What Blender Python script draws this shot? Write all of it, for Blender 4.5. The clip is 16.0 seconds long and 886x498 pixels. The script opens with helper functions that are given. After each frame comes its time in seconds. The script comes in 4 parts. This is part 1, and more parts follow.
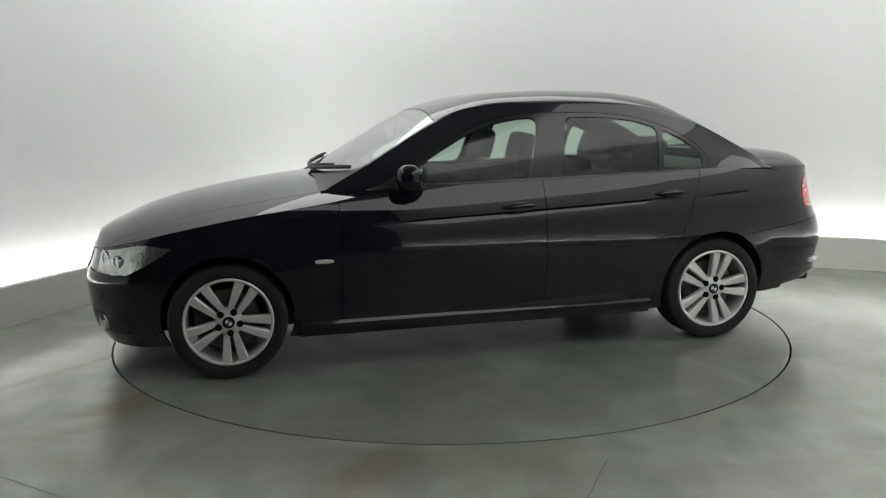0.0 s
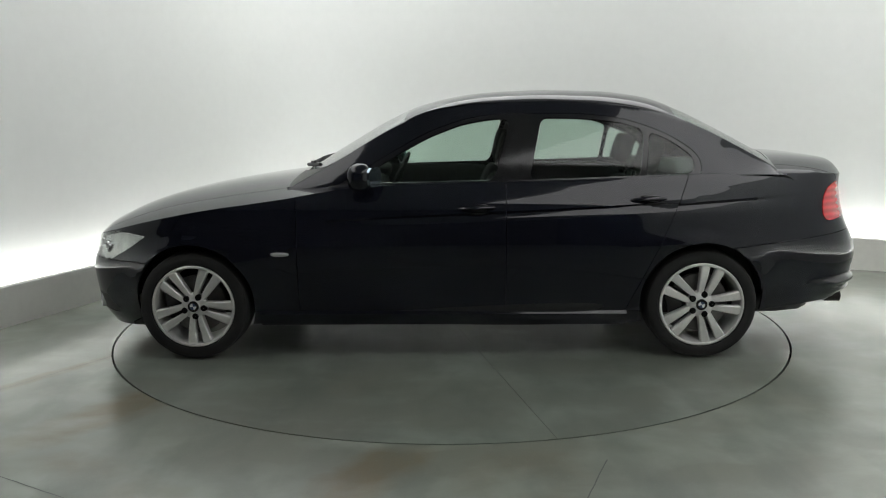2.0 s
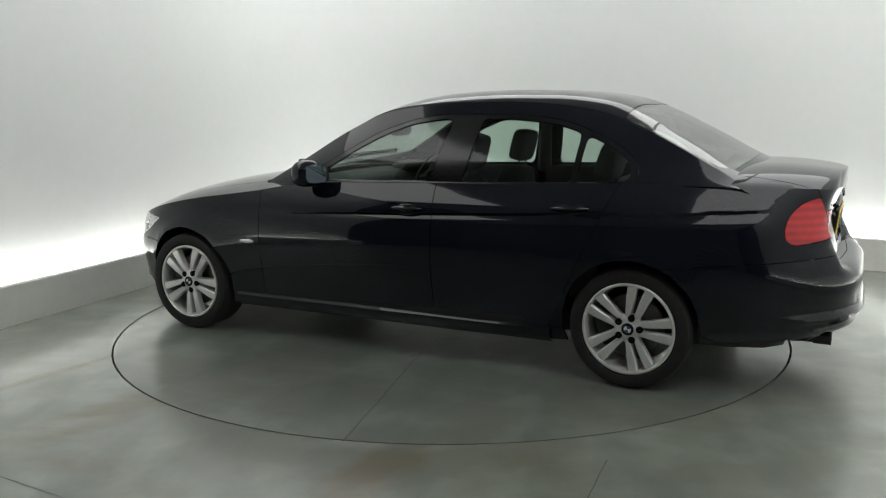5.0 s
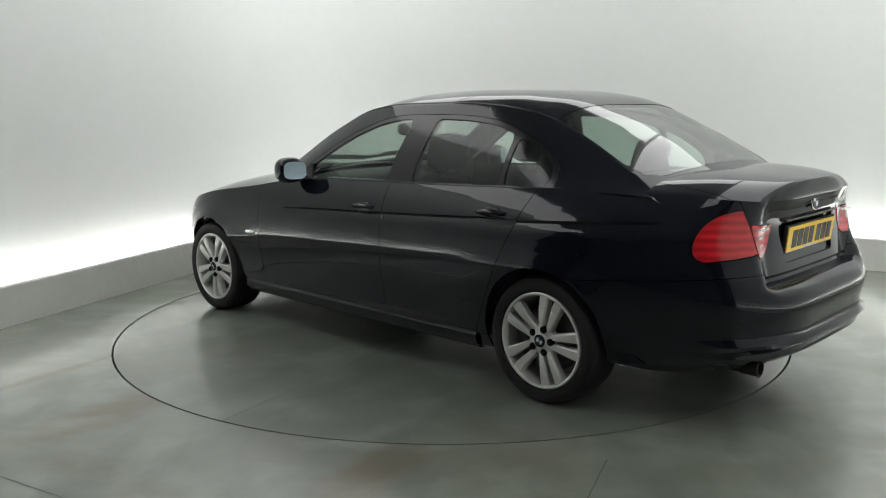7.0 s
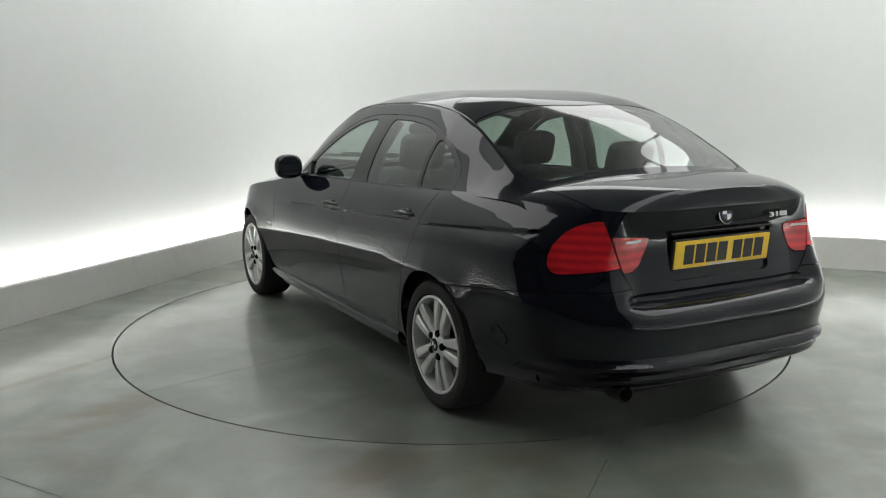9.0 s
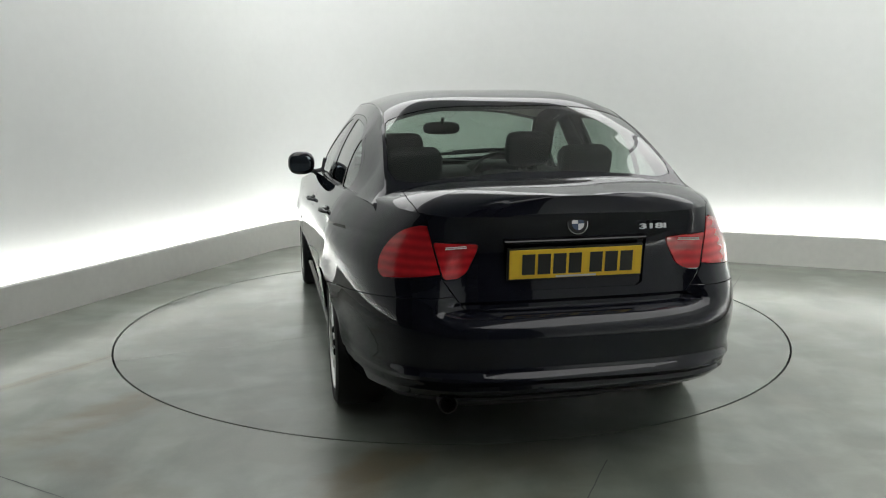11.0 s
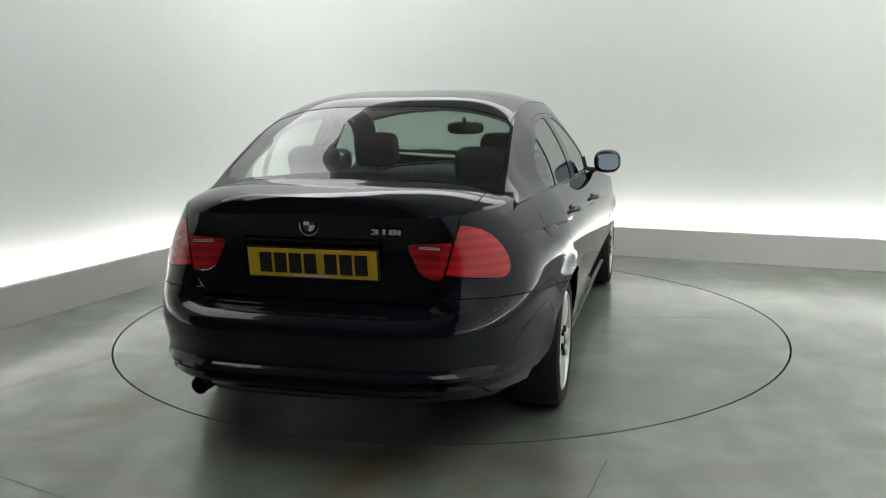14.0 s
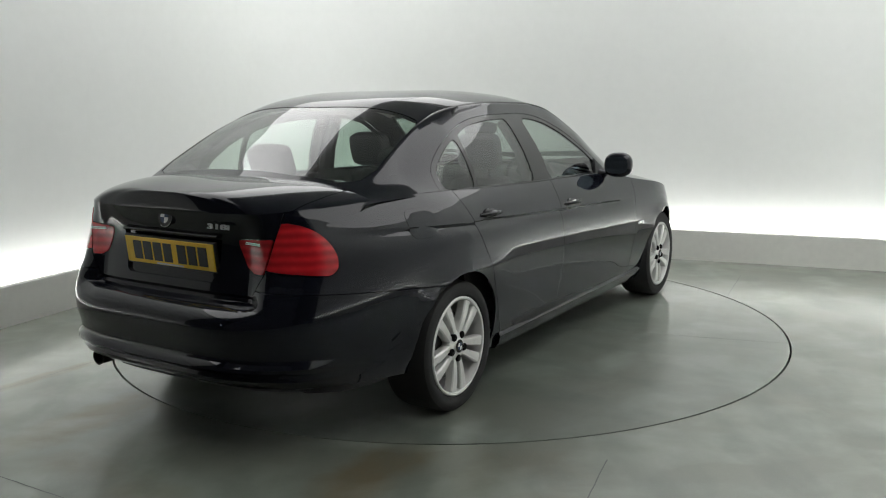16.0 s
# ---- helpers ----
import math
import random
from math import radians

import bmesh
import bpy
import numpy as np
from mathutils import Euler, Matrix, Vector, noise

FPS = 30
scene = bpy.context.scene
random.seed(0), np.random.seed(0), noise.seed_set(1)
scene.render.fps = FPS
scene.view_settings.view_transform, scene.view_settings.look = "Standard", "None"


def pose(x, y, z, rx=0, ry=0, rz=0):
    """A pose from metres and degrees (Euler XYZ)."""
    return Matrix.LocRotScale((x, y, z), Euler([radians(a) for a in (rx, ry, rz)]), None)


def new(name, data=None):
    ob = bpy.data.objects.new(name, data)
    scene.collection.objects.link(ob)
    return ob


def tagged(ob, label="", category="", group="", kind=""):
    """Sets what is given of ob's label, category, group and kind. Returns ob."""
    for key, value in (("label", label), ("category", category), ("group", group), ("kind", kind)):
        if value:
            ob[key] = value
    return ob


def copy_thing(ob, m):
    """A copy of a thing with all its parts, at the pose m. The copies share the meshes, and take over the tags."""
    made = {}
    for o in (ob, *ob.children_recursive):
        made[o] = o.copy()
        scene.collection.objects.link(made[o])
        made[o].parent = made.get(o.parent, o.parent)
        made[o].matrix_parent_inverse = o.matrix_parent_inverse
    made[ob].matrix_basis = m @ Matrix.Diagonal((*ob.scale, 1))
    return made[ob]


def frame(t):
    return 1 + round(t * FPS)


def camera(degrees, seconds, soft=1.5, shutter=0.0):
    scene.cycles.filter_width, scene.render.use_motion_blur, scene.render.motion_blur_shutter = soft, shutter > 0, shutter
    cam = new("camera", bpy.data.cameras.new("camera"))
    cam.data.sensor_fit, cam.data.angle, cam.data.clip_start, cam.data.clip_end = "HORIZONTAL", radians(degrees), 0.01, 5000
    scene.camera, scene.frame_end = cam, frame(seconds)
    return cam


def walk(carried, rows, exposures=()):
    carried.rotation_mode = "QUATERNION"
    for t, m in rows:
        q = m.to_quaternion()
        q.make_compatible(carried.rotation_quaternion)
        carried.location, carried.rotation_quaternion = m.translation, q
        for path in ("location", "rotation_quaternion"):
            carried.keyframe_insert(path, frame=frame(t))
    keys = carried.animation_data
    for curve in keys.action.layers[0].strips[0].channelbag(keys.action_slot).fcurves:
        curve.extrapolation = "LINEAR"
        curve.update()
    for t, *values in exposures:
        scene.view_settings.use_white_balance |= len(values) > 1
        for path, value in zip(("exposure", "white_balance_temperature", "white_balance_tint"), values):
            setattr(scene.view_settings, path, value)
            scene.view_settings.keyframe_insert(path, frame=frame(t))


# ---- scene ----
# ---- camera: stands still on the entrance side of the booth ----
cam = camera(55.30, 16.0, soft=1.1)
CAM_POSE = (Matrix.Translation((0.0, -5.3385, 1.3843)) @ pose(0, 0, 0, 0, 0, 0.469)
            @ pose(0, 0, 0, 90 - 9.8165) @ pose(0, 0, 0, 0, 0, -0.472))
EXPO = 0.0
walk(cam, [(0.0, CAM_POSE), (16.0, CAM_POSE)], exposures=[(0.0, EXPO), (16.0, EXPO)])

# ---- light: cove strips behind the plinth and unseen ceiling panels along the walls ----
COVE_POWER = 17.5
CEILING_POWER = 1.74
world = bpy.data.worlds.new("world")
scene.world = world
world.use_nodes = True
world.node_tree.nodes["Background"].inputs[0].default_value = (0.8, 0.85, 0.82, 1)
world.node_tree.nodes["Background"].inputs[1].default_value = 0.02


# ---- materials ----
def material(name, color=(0.5, 0.5, 0.5), rough=0.5, metal=0.0, coat=0.0, coat_rough=0.03, grain=0.0, scale=40.0,
             bump=0.0, emit=None, power=0.0, spec=0.5, trans=0.0, coat_ior=1.5):
    """A principled material with mottling at two scales and fine relief."""
    m = bpy.data.materials.new(name)
    m.use_nodes = True
    nt = m.node_tree
    b = nt.nodes["Principled BSDF"]
    b.inputs["Base Color"].default_value = (*color, 1)
    b.inputs["Roughness"].default_value = rough
    b.inputs["Metallic"].default_value = metal
    b.inputs["Coat Weight"].default_value = coat
    b.inputs["Coat Roughness"].default_value = coat_rough
    b.inputs["Coat IOR"].default_value = coat_ior
    b.inputs["Specular IOR Level"].default_value = spec
    b.inputs["Transmission Weight"].default_value = trans
    if emit:
        b.inputs["Emission Color"].default_value = (*emit, 1)
        b.inputs["Emission Strength"].default_value = power
    if grain or bump:
        tc = nt.nodes.new("ShaderNodeTexCoord")
        fine = nt.nodes.new("ShaderNodeTexNoise")
        fine.inputs["Scale"].default_value = scale
        fine.inputs["Detail"].default_value = 6
        wide = nt.nodes.new("ShaderNodeTexNoise")
        wide.inputs["Scale"].default_value = scale / 12
        wide.inputs["Detail"].default_value = 4
        add = nt.nodes.new("ShaderNodeMath")
        add.operation = "ADD"
        for n in (fine, wide):
            nt.links.new(tc.outputs["Object"], n.inputs["Vector"])
        nt.links.new(fine.outputs["Fac"], add.inputs[0])
        nt.links.new(wide.outputs["Fac"], add.inputs[1])
        if grain:
            ramp = nt.nodes.new("ShaderNodeMapRange")
            ramp.inputs["From Min"].default_value, ramp.inputs["From Max"].default_value = 0.6, 1.4
            ramp.inputs["To Min"].default_value, ramp.inputs["To Max"].default_value = 1 - grain, 1 + grain
            mul = nt.nodes.new("ShaderNodeVectorMath")
            mul.operation = "SCALE"
            mul.inputs[0].default_value = color
            nt.links.new(add.outputs[0], ramp.inputs["Value"])
            nt.links.new(ramp.outputs[0], mul.inputs["Scale"])
            nt.links.new(mul.outputs[0], b.inputs["Base Color"])
        if bump:
            bp = nt.nodes.new("ShaderNodeBump")
            bp.inputs["Strength"].default_value = bump
            bp.inputs["Distance"].default_value = 0.004
            nt.links.new(add.outputs[0], bp.inputs["Height"])
            nt.links.new(bp.outputs[0], b.inputs["Normal"])
    return m


def glass(name, tint, base=0.08, rise=3.6):
    """A thin pane: tinted see-through with a mirror gloss by Fresnel."""
    m = bpy.data.materials.new(name)
    m.use_nodes = True
    nt = m.node_tree
    nt.nodes.remove(nt.nodes["Principled BSDF"])
    out = nt.nodes["Material Output"]
    clear = nt.nodes.new("ShaderNodeBsdfTransparent")
    clear.inputs[0].default_value = (*tint, 1)
    shine = nt.nodes.new("ShaderNodeBsdfGlossy")
    shine.inputs["Roughness"].default_value = 0.02
    edge = nt.nodes.new("ShaderNodeLayerWeight")
    edge.inputs[0].default_value = 0.5
    power = nt.nodes.new("ShaderNodeMath")
    power.operation = "POWER"
    power.inputs[1].default_value = rise
    gloss = nt.nodes.new("ShaderNodeMath")
    gloss.operation = "MULTIPLY_ADD"
    gloss.inputs[1].default_value, gloss.inputs[2].default_value = 1 - base, base
    nt.links.new(edge.outputs["Facing"], power.inputs[0])
    nt.links.new(power.outputs[0], gloss.inputs[0])
    mix = nt.nodes.new("ShaderNodeMixShader")
    nt.links.new(gloss.outputs[0], mix.inputs[0])
    nt.links.new(clear.outputs[0], mix.inputs[1])
    nt.links.new(shine.outputs[0], mix.inputs[2])
    nt.links.new(mix.outputs[0], out.inputs[0])
    return m


def floor_paint(name, color, stains=()):
    """Worn grey-green floor paint: broad stains, scuffs, drag marks and a satin gloss that varies."""
    m = bpy.data.materials.new(name)
    m.use_nodes = True
    nt = m.node_tree
    b = nt.nodes["Principled BSDF"]
    tc = nt.nodes.new("ShaderNodeTexCoord")

    def noise_node(scale, detail, stretch=(1, 1, 1), dist=0.0, turn=0.0):
        mp = nt.nodes.new("ShaderNodeMapping")
        mp.inputs["Scale"].default_value = stretch
        mp.inputs["Rotation"].default_value = (0, 0, turn)
        n = nt.nodes.new("ShaderNodeTexNoise")
        n.inputs["Scale"].default_value = scale
        n.inputs["Detail"].default_value = detail
        n.inputs["Distortion"].default_value = dist
        nt.links.new(tc.outputs["Object"], mp.inputs[0])
        nt.links.new(mp.outputs[0], n.inputs["Vector"])
        return n

    def ramp(n, a, c, lo, hi):
        r = nt.nodes.new("ShaderNodeMapRange")
        r.inputs["From Min"].default_value, r.inputs["From Max"].default_value = a, c
        r.inputs["To Min"].default_value, r.inputs["To Max"].default_value = lo, hi
        nt.links.new(n.outputs[0], r.inputs["Value"])
        return r

    def mix(fac, a, c):
        x = nt.nodes.new("ShaderNodeMix")
        x.data_type = "RGBA"
        nt.links.new(fac.outputs[0], x.inputs[0])
        if isinstance(a, tuple):
            x.inputs[6].default_value = (*a, 1)
        else:
            nt.links.new(a.outputs[2], x.inputs[6])
        x.inputs[7].default_value = (*c, 1)
        return x

    broad = noise_node(0.8, 3)
    drag = noise_node(1.1, 3, (0.55, 1.9, 1), 0.0, 0.55)
    scuff = noise_node(7, 4)
    fine = noise_node(90, 6)
    c1 = mix(ramp(broad, 0.0, 1.0, 0, 0.9), color, tuple(c * 1.32 for c in color))
    c2 = mix(ramp(drag, 0.1, 1.0, 0, 0.8), c1, (color[0] * 0.92, color[1] * 0.74, color[2] * 0.58))
    for x, y, turn, length, width, strength in stains:
        mp = nt.nodes.new("ShaderNodeMapping")
        mp.vector_type = "TEXTURE"
        mp.inputs["Location"].default_value = (x, y, 0)
        mp.inputs["Rotation"].default_value = (0, 0, radians(turn))
        mp.inputs["Scale"].default_value = (length / 2, width / 2, 1)
        nt.links.new(tc.outputs["Object"], mp.inputs[0])
        warp = nt.nodes.new("ShaderNodeVectorMath")
        warp.operation = "MULTIPLY_ADD"
        nt.links.new(scuff.outputs["Color"], warp.inputs[0])
        warp.inputs[1].default_value = (0.5, 0.9, 0)
        nt.links.new(mp.outputs[0], warp.inputs[2])
        off = nt.nodes.new("ShaderNodeVectorMath")
        off.operation = "SUBTRACT"
        off.inputs[1].default_value = (0.25, 0.45, 0)
        nt.links.new(warp.outputs[0], off.inputs[0])
        ball = nt.nodes.new("ShaderNodeTexGradient")
        ball.gradient_type = "SPHERICAL"
        nt.links.new(off.outputs[0], ball.inputs[0])
        c2 = mix(ramp(ball, 0.0, 0.55, 0, min(1.0, 1.25 * strength)), c2, (color[0] * 0.86, color[1] * 0.60, color[2] * 0.38))
    patch = noise_node(1.7, 5, (1.0, 1.6, 1), 0.3, 0.9)
    worn = noise_node(2.3, 4, (1.5, 0.8, 1), 0.2, 0.3)
    c2 = mix(ramp(patch, 0.46, 0.68, 0, 0.7), c2, (color[0] * 1.62, color[1] * 1.62, color[2] * 1.60))
    c2 = mix(ramp(worn, 0.46, 0.70, 0, 0.65), c2, (color[0] * 0.60, color[1] * 0.62, color[2] * 0.58))
    c3 = mix(ramp(scuff, 0.0, 1.0, 0, 0.2), c2, tuple(c * 0.62 for c in color))
    c4 = mix(ramp(fine, 0.58, 0.8, 0, 0.22), c3, tuple(c * 1.5 for c in color))
    nt.links.new(c4.outputs[2], b.inputs["Base Color"])
    b.inputs["Roughness"].default_value = 0.45
    b.inputs["Coat Weight"].default_value = 1.0
    b.inputs["Coat IOR"].default_value = 1.5
    nt.links.new(ramp(patch, 0.3, 0.75, 0.15, 0.262).outputs[0], b.inputs["Coat Roughness"])
    bp = nt.nodes.new("ShaderNodeBump")
    bp.inputs["Strength"].default_value = 0.05
    bp.inputs["Distance"].default_value = 0.003
    nt.links.new(fine.outputs[0], bp.inputs["Height"])
    nt.links.new(bp.outputs[0], b.inputs["Normal"])
    return m


# stains: x, y, turn, length, width, strength
STAINS = [(-1.55, -1.65, 56, 1.7, 0.36, 0.8), (-0.30, -2.30, 62, 1.1, 0.34, 0.85), (-2.1, -1.12, 58, 1.0, 0.12, 0.6),
          (0.25, -2.55, 75, 1.0, 0.6, 0.5), (-1.3, -2.35, 150, 0.9, 0.3, 0.5)]
PAINT = material("black_car_paint", (0.006, 0.007, 0.012), 0.4, 0.0, 1.0, 0.03, spec=0.0, coat_ior=1.46)
WHITE = material("white_wall_paint", (0.80, 0.82, 0.80), 0.7, grain=0.02, scale=14, bump=0.03)
CEILING = material("grey_ceiling_paint", (0.40, 0.40, 0.40), 0.8, grain=0.04, scale=10)
PLINTH = material("grey_white_plinth_paint", (0.72, 0.72, 0.68), 0.6, grain=0.05, scale=20, bump=0.05)
FLOOR = floor_paint("grey_green_floor_paint", (0.168, 0.192, 0.166), STAINS)
# darker than the floor: some of the car's shadow is put into this colour
DISC = floor_paint("grey_green_turntable_paint", (0.140, 0.163, 0.143))
# near black: for the pit, the shade in the rim gap is in the colour
GAP = material("matt_near_black", (0.004, 0.004, 0.004), 0.8, spec=0.1)
JOINT = material("floor_joint_filler", (0.09, 0.095, 0.09), 0.7)
TUBE = material("cove_lamp", (1, 1, 1), 0.5, emit=(1.0, 1.0, 1.0), power=COVE_POWER)
PANEL = material("ceiling_lamp", (1, 1, 1), 0.5, emit=(1.0, 1.0, 1.0), power=CEILING_POWER)
DARK_WALL = material("dark_grey_wall", (0.06, 0.06, 0.06), 0.6, grain=0.1, scale=30)
GLASS_SIDE = glass("green_tinted_glass", (0.68, 0.78, 0.72), 0.045, 3.2)
GLASS_REAR = glass("dark_green_tinted_glass", (0.62, 0.72, 0.66), 0.035, 3.0)
GLASS_SCREEN = glass("laminated_screen_glass", (0.68, 0.78, 0.72), 0.06, 2.1)
BLACK_PLASTIC = material("black_plastic", (0.012, 0.012, 0.013), 0.45, grain=0.2, scale=300, bump=0.1)
BLACK_GLOSS = material("gloss_black_trim", (0.008, 0.008, 0.009), 0.15)
RUBBER = material("tyre_rubber", (0.010, 0.010, 0.010), 0.8, grain=0.25, scale=120, bump=0.15)
ALLOY = material("silver_alloy", (0.66, 0.66, 0.64), 0.38, 0.35, 0.4, 0.1, grain=0.05, scale=60)
STEEL = material("brake_steel", (0.16, 0.155, 0.15), 0.45, 0.8, grain=0.2, scale=80)
DARK_STEEL = material("dark_steel", (0.045, 0.043, 0.04), 0.5, 0.7, grain=0.2, scale=80)
CHROME = material("chrome", (0.75, 0.76, 0.78), 0.08, 1.0)
FABRIC = material("dark_grey_cloth", (0.022, 0.023, 0.024), 0.9, grain=0.12, scale=60, bump=0.1)
CABIN = material("charcoal_cabin_plastic", (0.02, 0.02, 0.021), 0.7, grain=0.1, scale=60, bump=0.05)
HEADLINER = material("pale_headliner", (0.28, 0.28, 0.27), 0.9, grain=0.05, scale=200)
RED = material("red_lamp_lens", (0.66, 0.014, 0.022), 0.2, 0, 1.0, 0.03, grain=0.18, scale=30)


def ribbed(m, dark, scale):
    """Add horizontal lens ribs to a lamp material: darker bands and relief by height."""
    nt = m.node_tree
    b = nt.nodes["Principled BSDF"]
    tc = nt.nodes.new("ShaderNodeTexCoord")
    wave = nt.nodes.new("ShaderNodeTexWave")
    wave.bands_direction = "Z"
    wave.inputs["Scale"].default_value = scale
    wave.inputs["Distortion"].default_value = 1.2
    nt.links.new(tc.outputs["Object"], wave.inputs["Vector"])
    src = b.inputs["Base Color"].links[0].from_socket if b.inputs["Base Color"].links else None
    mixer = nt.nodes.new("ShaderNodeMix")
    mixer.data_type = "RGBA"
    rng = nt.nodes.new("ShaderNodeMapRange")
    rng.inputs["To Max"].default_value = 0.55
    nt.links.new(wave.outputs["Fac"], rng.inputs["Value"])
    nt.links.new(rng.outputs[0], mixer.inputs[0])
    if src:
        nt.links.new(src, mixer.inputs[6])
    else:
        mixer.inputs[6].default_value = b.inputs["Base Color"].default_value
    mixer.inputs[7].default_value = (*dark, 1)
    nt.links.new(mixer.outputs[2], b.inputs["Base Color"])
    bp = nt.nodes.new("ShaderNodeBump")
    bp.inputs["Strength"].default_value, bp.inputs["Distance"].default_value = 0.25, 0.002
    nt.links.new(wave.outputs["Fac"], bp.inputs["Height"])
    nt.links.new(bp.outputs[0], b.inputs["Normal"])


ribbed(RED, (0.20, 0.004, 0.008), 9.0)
CLEAR = material("clear_lamp_lens", (0.62, 0.63, 0.62), 0.08, 0.35, 1.0, 0.02, grain=0.1, scale=30)
REFLECTOR = material("ribbed_chrome_reflector", (0.80, 0.80, 0.78), 0.16, 0.85, grain=0.35, scale=22, bump=1.0)
LENS = glass("clear_lens", (0.86, 0.88, 0.87), 0.05)
YELLOW = material("yellow_plate", (0.86, 0.56, 0.03), 0.45, grain=0.03, scale=80)
INK = material("black_ink", (0.012, 0.012, 0.012), 0.5)
BLUE = material("badge_blue", (0.05, 0.075, 0.13), 0.25, 0, 0.6)
BADGE_WHITE = material("badge_white", (0.7, 0.71, 0.72), 0.25, 0, 0.6)
LETTER = material("silver_lettering", (0.62, 0.63, 0.64), 0.3, 0.25)
MIRROR = material("blue_tinted_mirror_glass", (0.30, 0.37, 0.43), 0.02, 1.0)


# ---- builders ----
def finish(name, bm, mat, parent=None, label="", smooth=True, bevel=0.0):
    me = bpy.data.meshes.new(name)
    bmesh.ops.recalc_face_normals(bm, faces=bm.faces[:])
    bm.to_mesh(me)
    bm.free()
    if smooth:
        me.shade_smooth()
        me.set_sharp_from_angle(angle=radians(38))
    me.materials.append(mat)
    ob = new(name, me)
    if parent is not None:
        ob.parent = parent
    if label:
        ob["label"] = label
    if bevel:
        md = ob.modifiers.new("bevel", "BEVEL")
        md.width, md.segments, md.limit_method = bevel, 2, "ANGLE"
    return ob


part = finish


def spline(*pts):
    """A smooth monotone-ish curve through (position, value) pairs in rising or falling order."""
    p = sorted(pts)
    xs, ys = np.array([a for a, _ in p], float), np.array([b for _, b in p], float)
    d = np.diff(ys) / np.diff(xs)
    m = np.zeros(len(xs))
    m[0], m[-1] = d[0], d[-1]
    for i in range(1, len(xs) - 1):
        h0, h1 = xs[i] - xs[i - 1], xs[i + 1] - xs[i]
        m[i] = (d[i - 1] * h1 + d[i] * h0) / (h0 + h1)

    def f(x):
        x = min(max(x, xs[0]), xs[-1])
        i = min(max(int(np.searchsorted(xs, x)) - 1, 0), len(xs) - 2)
        h = xs[i + 1] - xs[i]
        s = (x - xs[i]) / h
        return float((1 + 2 * s) * (1 - s) ** 2 * ys[i] + s * (1 - s) ** 2 * h * m[i]
                     + s * s * (3 - 2 * s) * ys[i + 1] + s * s * (s - 1) * h * m[i + 1])
    return f


def box(bm, x0, x1, y0, y1, z0, z1):
    vs = [bm.verts.new((x, y, z)) for x in (x0, x1) for y in (y0, y1) for z in (z0, z1)]
    for q in ((0, 1, 3, 2), (4, 6, 7, 5), (0, 4, 5, 1), (2, 3, 7, 6), (0, 2, 6, 4), (1, 5, 7, 3)):
        bm.faces.new([vs[i] for i in q])
    return vs


def lathe(bm, profile, n=48, axis="y", closed=False):
    """Spin (radius, offset) pairs about an axis."""
    rings = []
    for r, o in profile:
        ring = []
        for i in range(n):
            a = 2 * math.pi * i / n
            c, s = r * math.cos(a), r * math.sin(a)
            ring.append(bm.verts.new((c, o, s) if axis == "y" else (c, s, o) if axis == "z" else (o, c, s)))
        rings.append(ring)
    pairs = list(zip(rings, rings[1:])) + ([(rings[-1], rings[0])] if closed else [])
    for a, b in pairs:
        for i in range(n):
            bm.faces.new((a[i], a[(i + 1) % n], b[(i + 1) % n], b[i]))
    return rings


def tube(bm, pts, r, n=8, flat=1.0):
    """A bar of round section along points."""
    rings = []
    pts = [Vector(p) for p in pts]
    for i, p in enumerate(pts):
        d = (pts[min(i + 1, len(pts) - 1)] - pts[max(i - 1, 0)]).normalized()
        side = d.cross(Vector((0, 0, 1)))
        side = side.normalized() if side.length > 1e-4 else Vector((1, 0, 0))
        up = side.cross(d).normalized()
        rr = r[i] if isinstance(r, (list, tuple)) else r
        rings.append([bm.verts.new(p + side * rr * math.cos(2 * math.pi * k / n) + up * rr * flat * math.sin(2 * math.pi * k / n))
                      for k in range(n)])
    for a, b in zip(rings, rings[1:]):
        for k in range(n):
            bm.faces.new((a[k], a[(k + 1) % n], b[(k + 1) % n], b[k]))
    bm.faces.new(rings[0])
    bm.faces.new(rings[-1][::-1])


def soft_box(bm, size, at=(0, 0, 0), power=4.0, n=10, m=None):
    """A cushion-like block: a superellipsoid of the given full size."""
    rows = []
    e = 2.0 / power

    def sp(v):
        return math.copysign(abs(v) ** e, v)
    for i in range(n + 1):
        t = -math.pi / 2 + math.pi * i / n
        row = []
        for j in range(2 * n):
            a = 2 * math.pi * j / (2 * n)
            p = Vector((size[0] / 2 * sp(math.cos(t)) * sp(math.cos(a)), size[1] / 2 * sp(math.cos(t)) * sp(math.sin(a)),
                        size[2] / 2 * sp(math.sin(t))))
            row.append(bm.verts.new((m @ p if m else p) + Vector(at)))
        rows.append(row)
    for a, b in zip(rows, rows[1:]):
        for j in range(2 * n):
            k = (j + 1) % (2 * n)
            bm.faces.new((a[j], a[k], b[k], b[j]))
    bmesh.ops.remove_doubles(bm, verts=rows[0] + rows[-1], dist=1e-5)


# ---- the booth: a rectangular room with rounded corners, turned against the camera ----
ROOM_TURN = -21.9
AX, AY = Vector((math.cos(radians(ROOM_TURN)), math.sin(radians(ROOM_TURN)), 0)), Vector((-math.sin(radians(ROOM_TURN)), math.cos(radians(ROOM_TURN)), 0))
X_LEFT, X_RIGHT, Y_BACK, Y_FRONT = -2.56, 3.6, 2.66, -6.4
ROOM_H = 3.4
TROUGH = 0.16


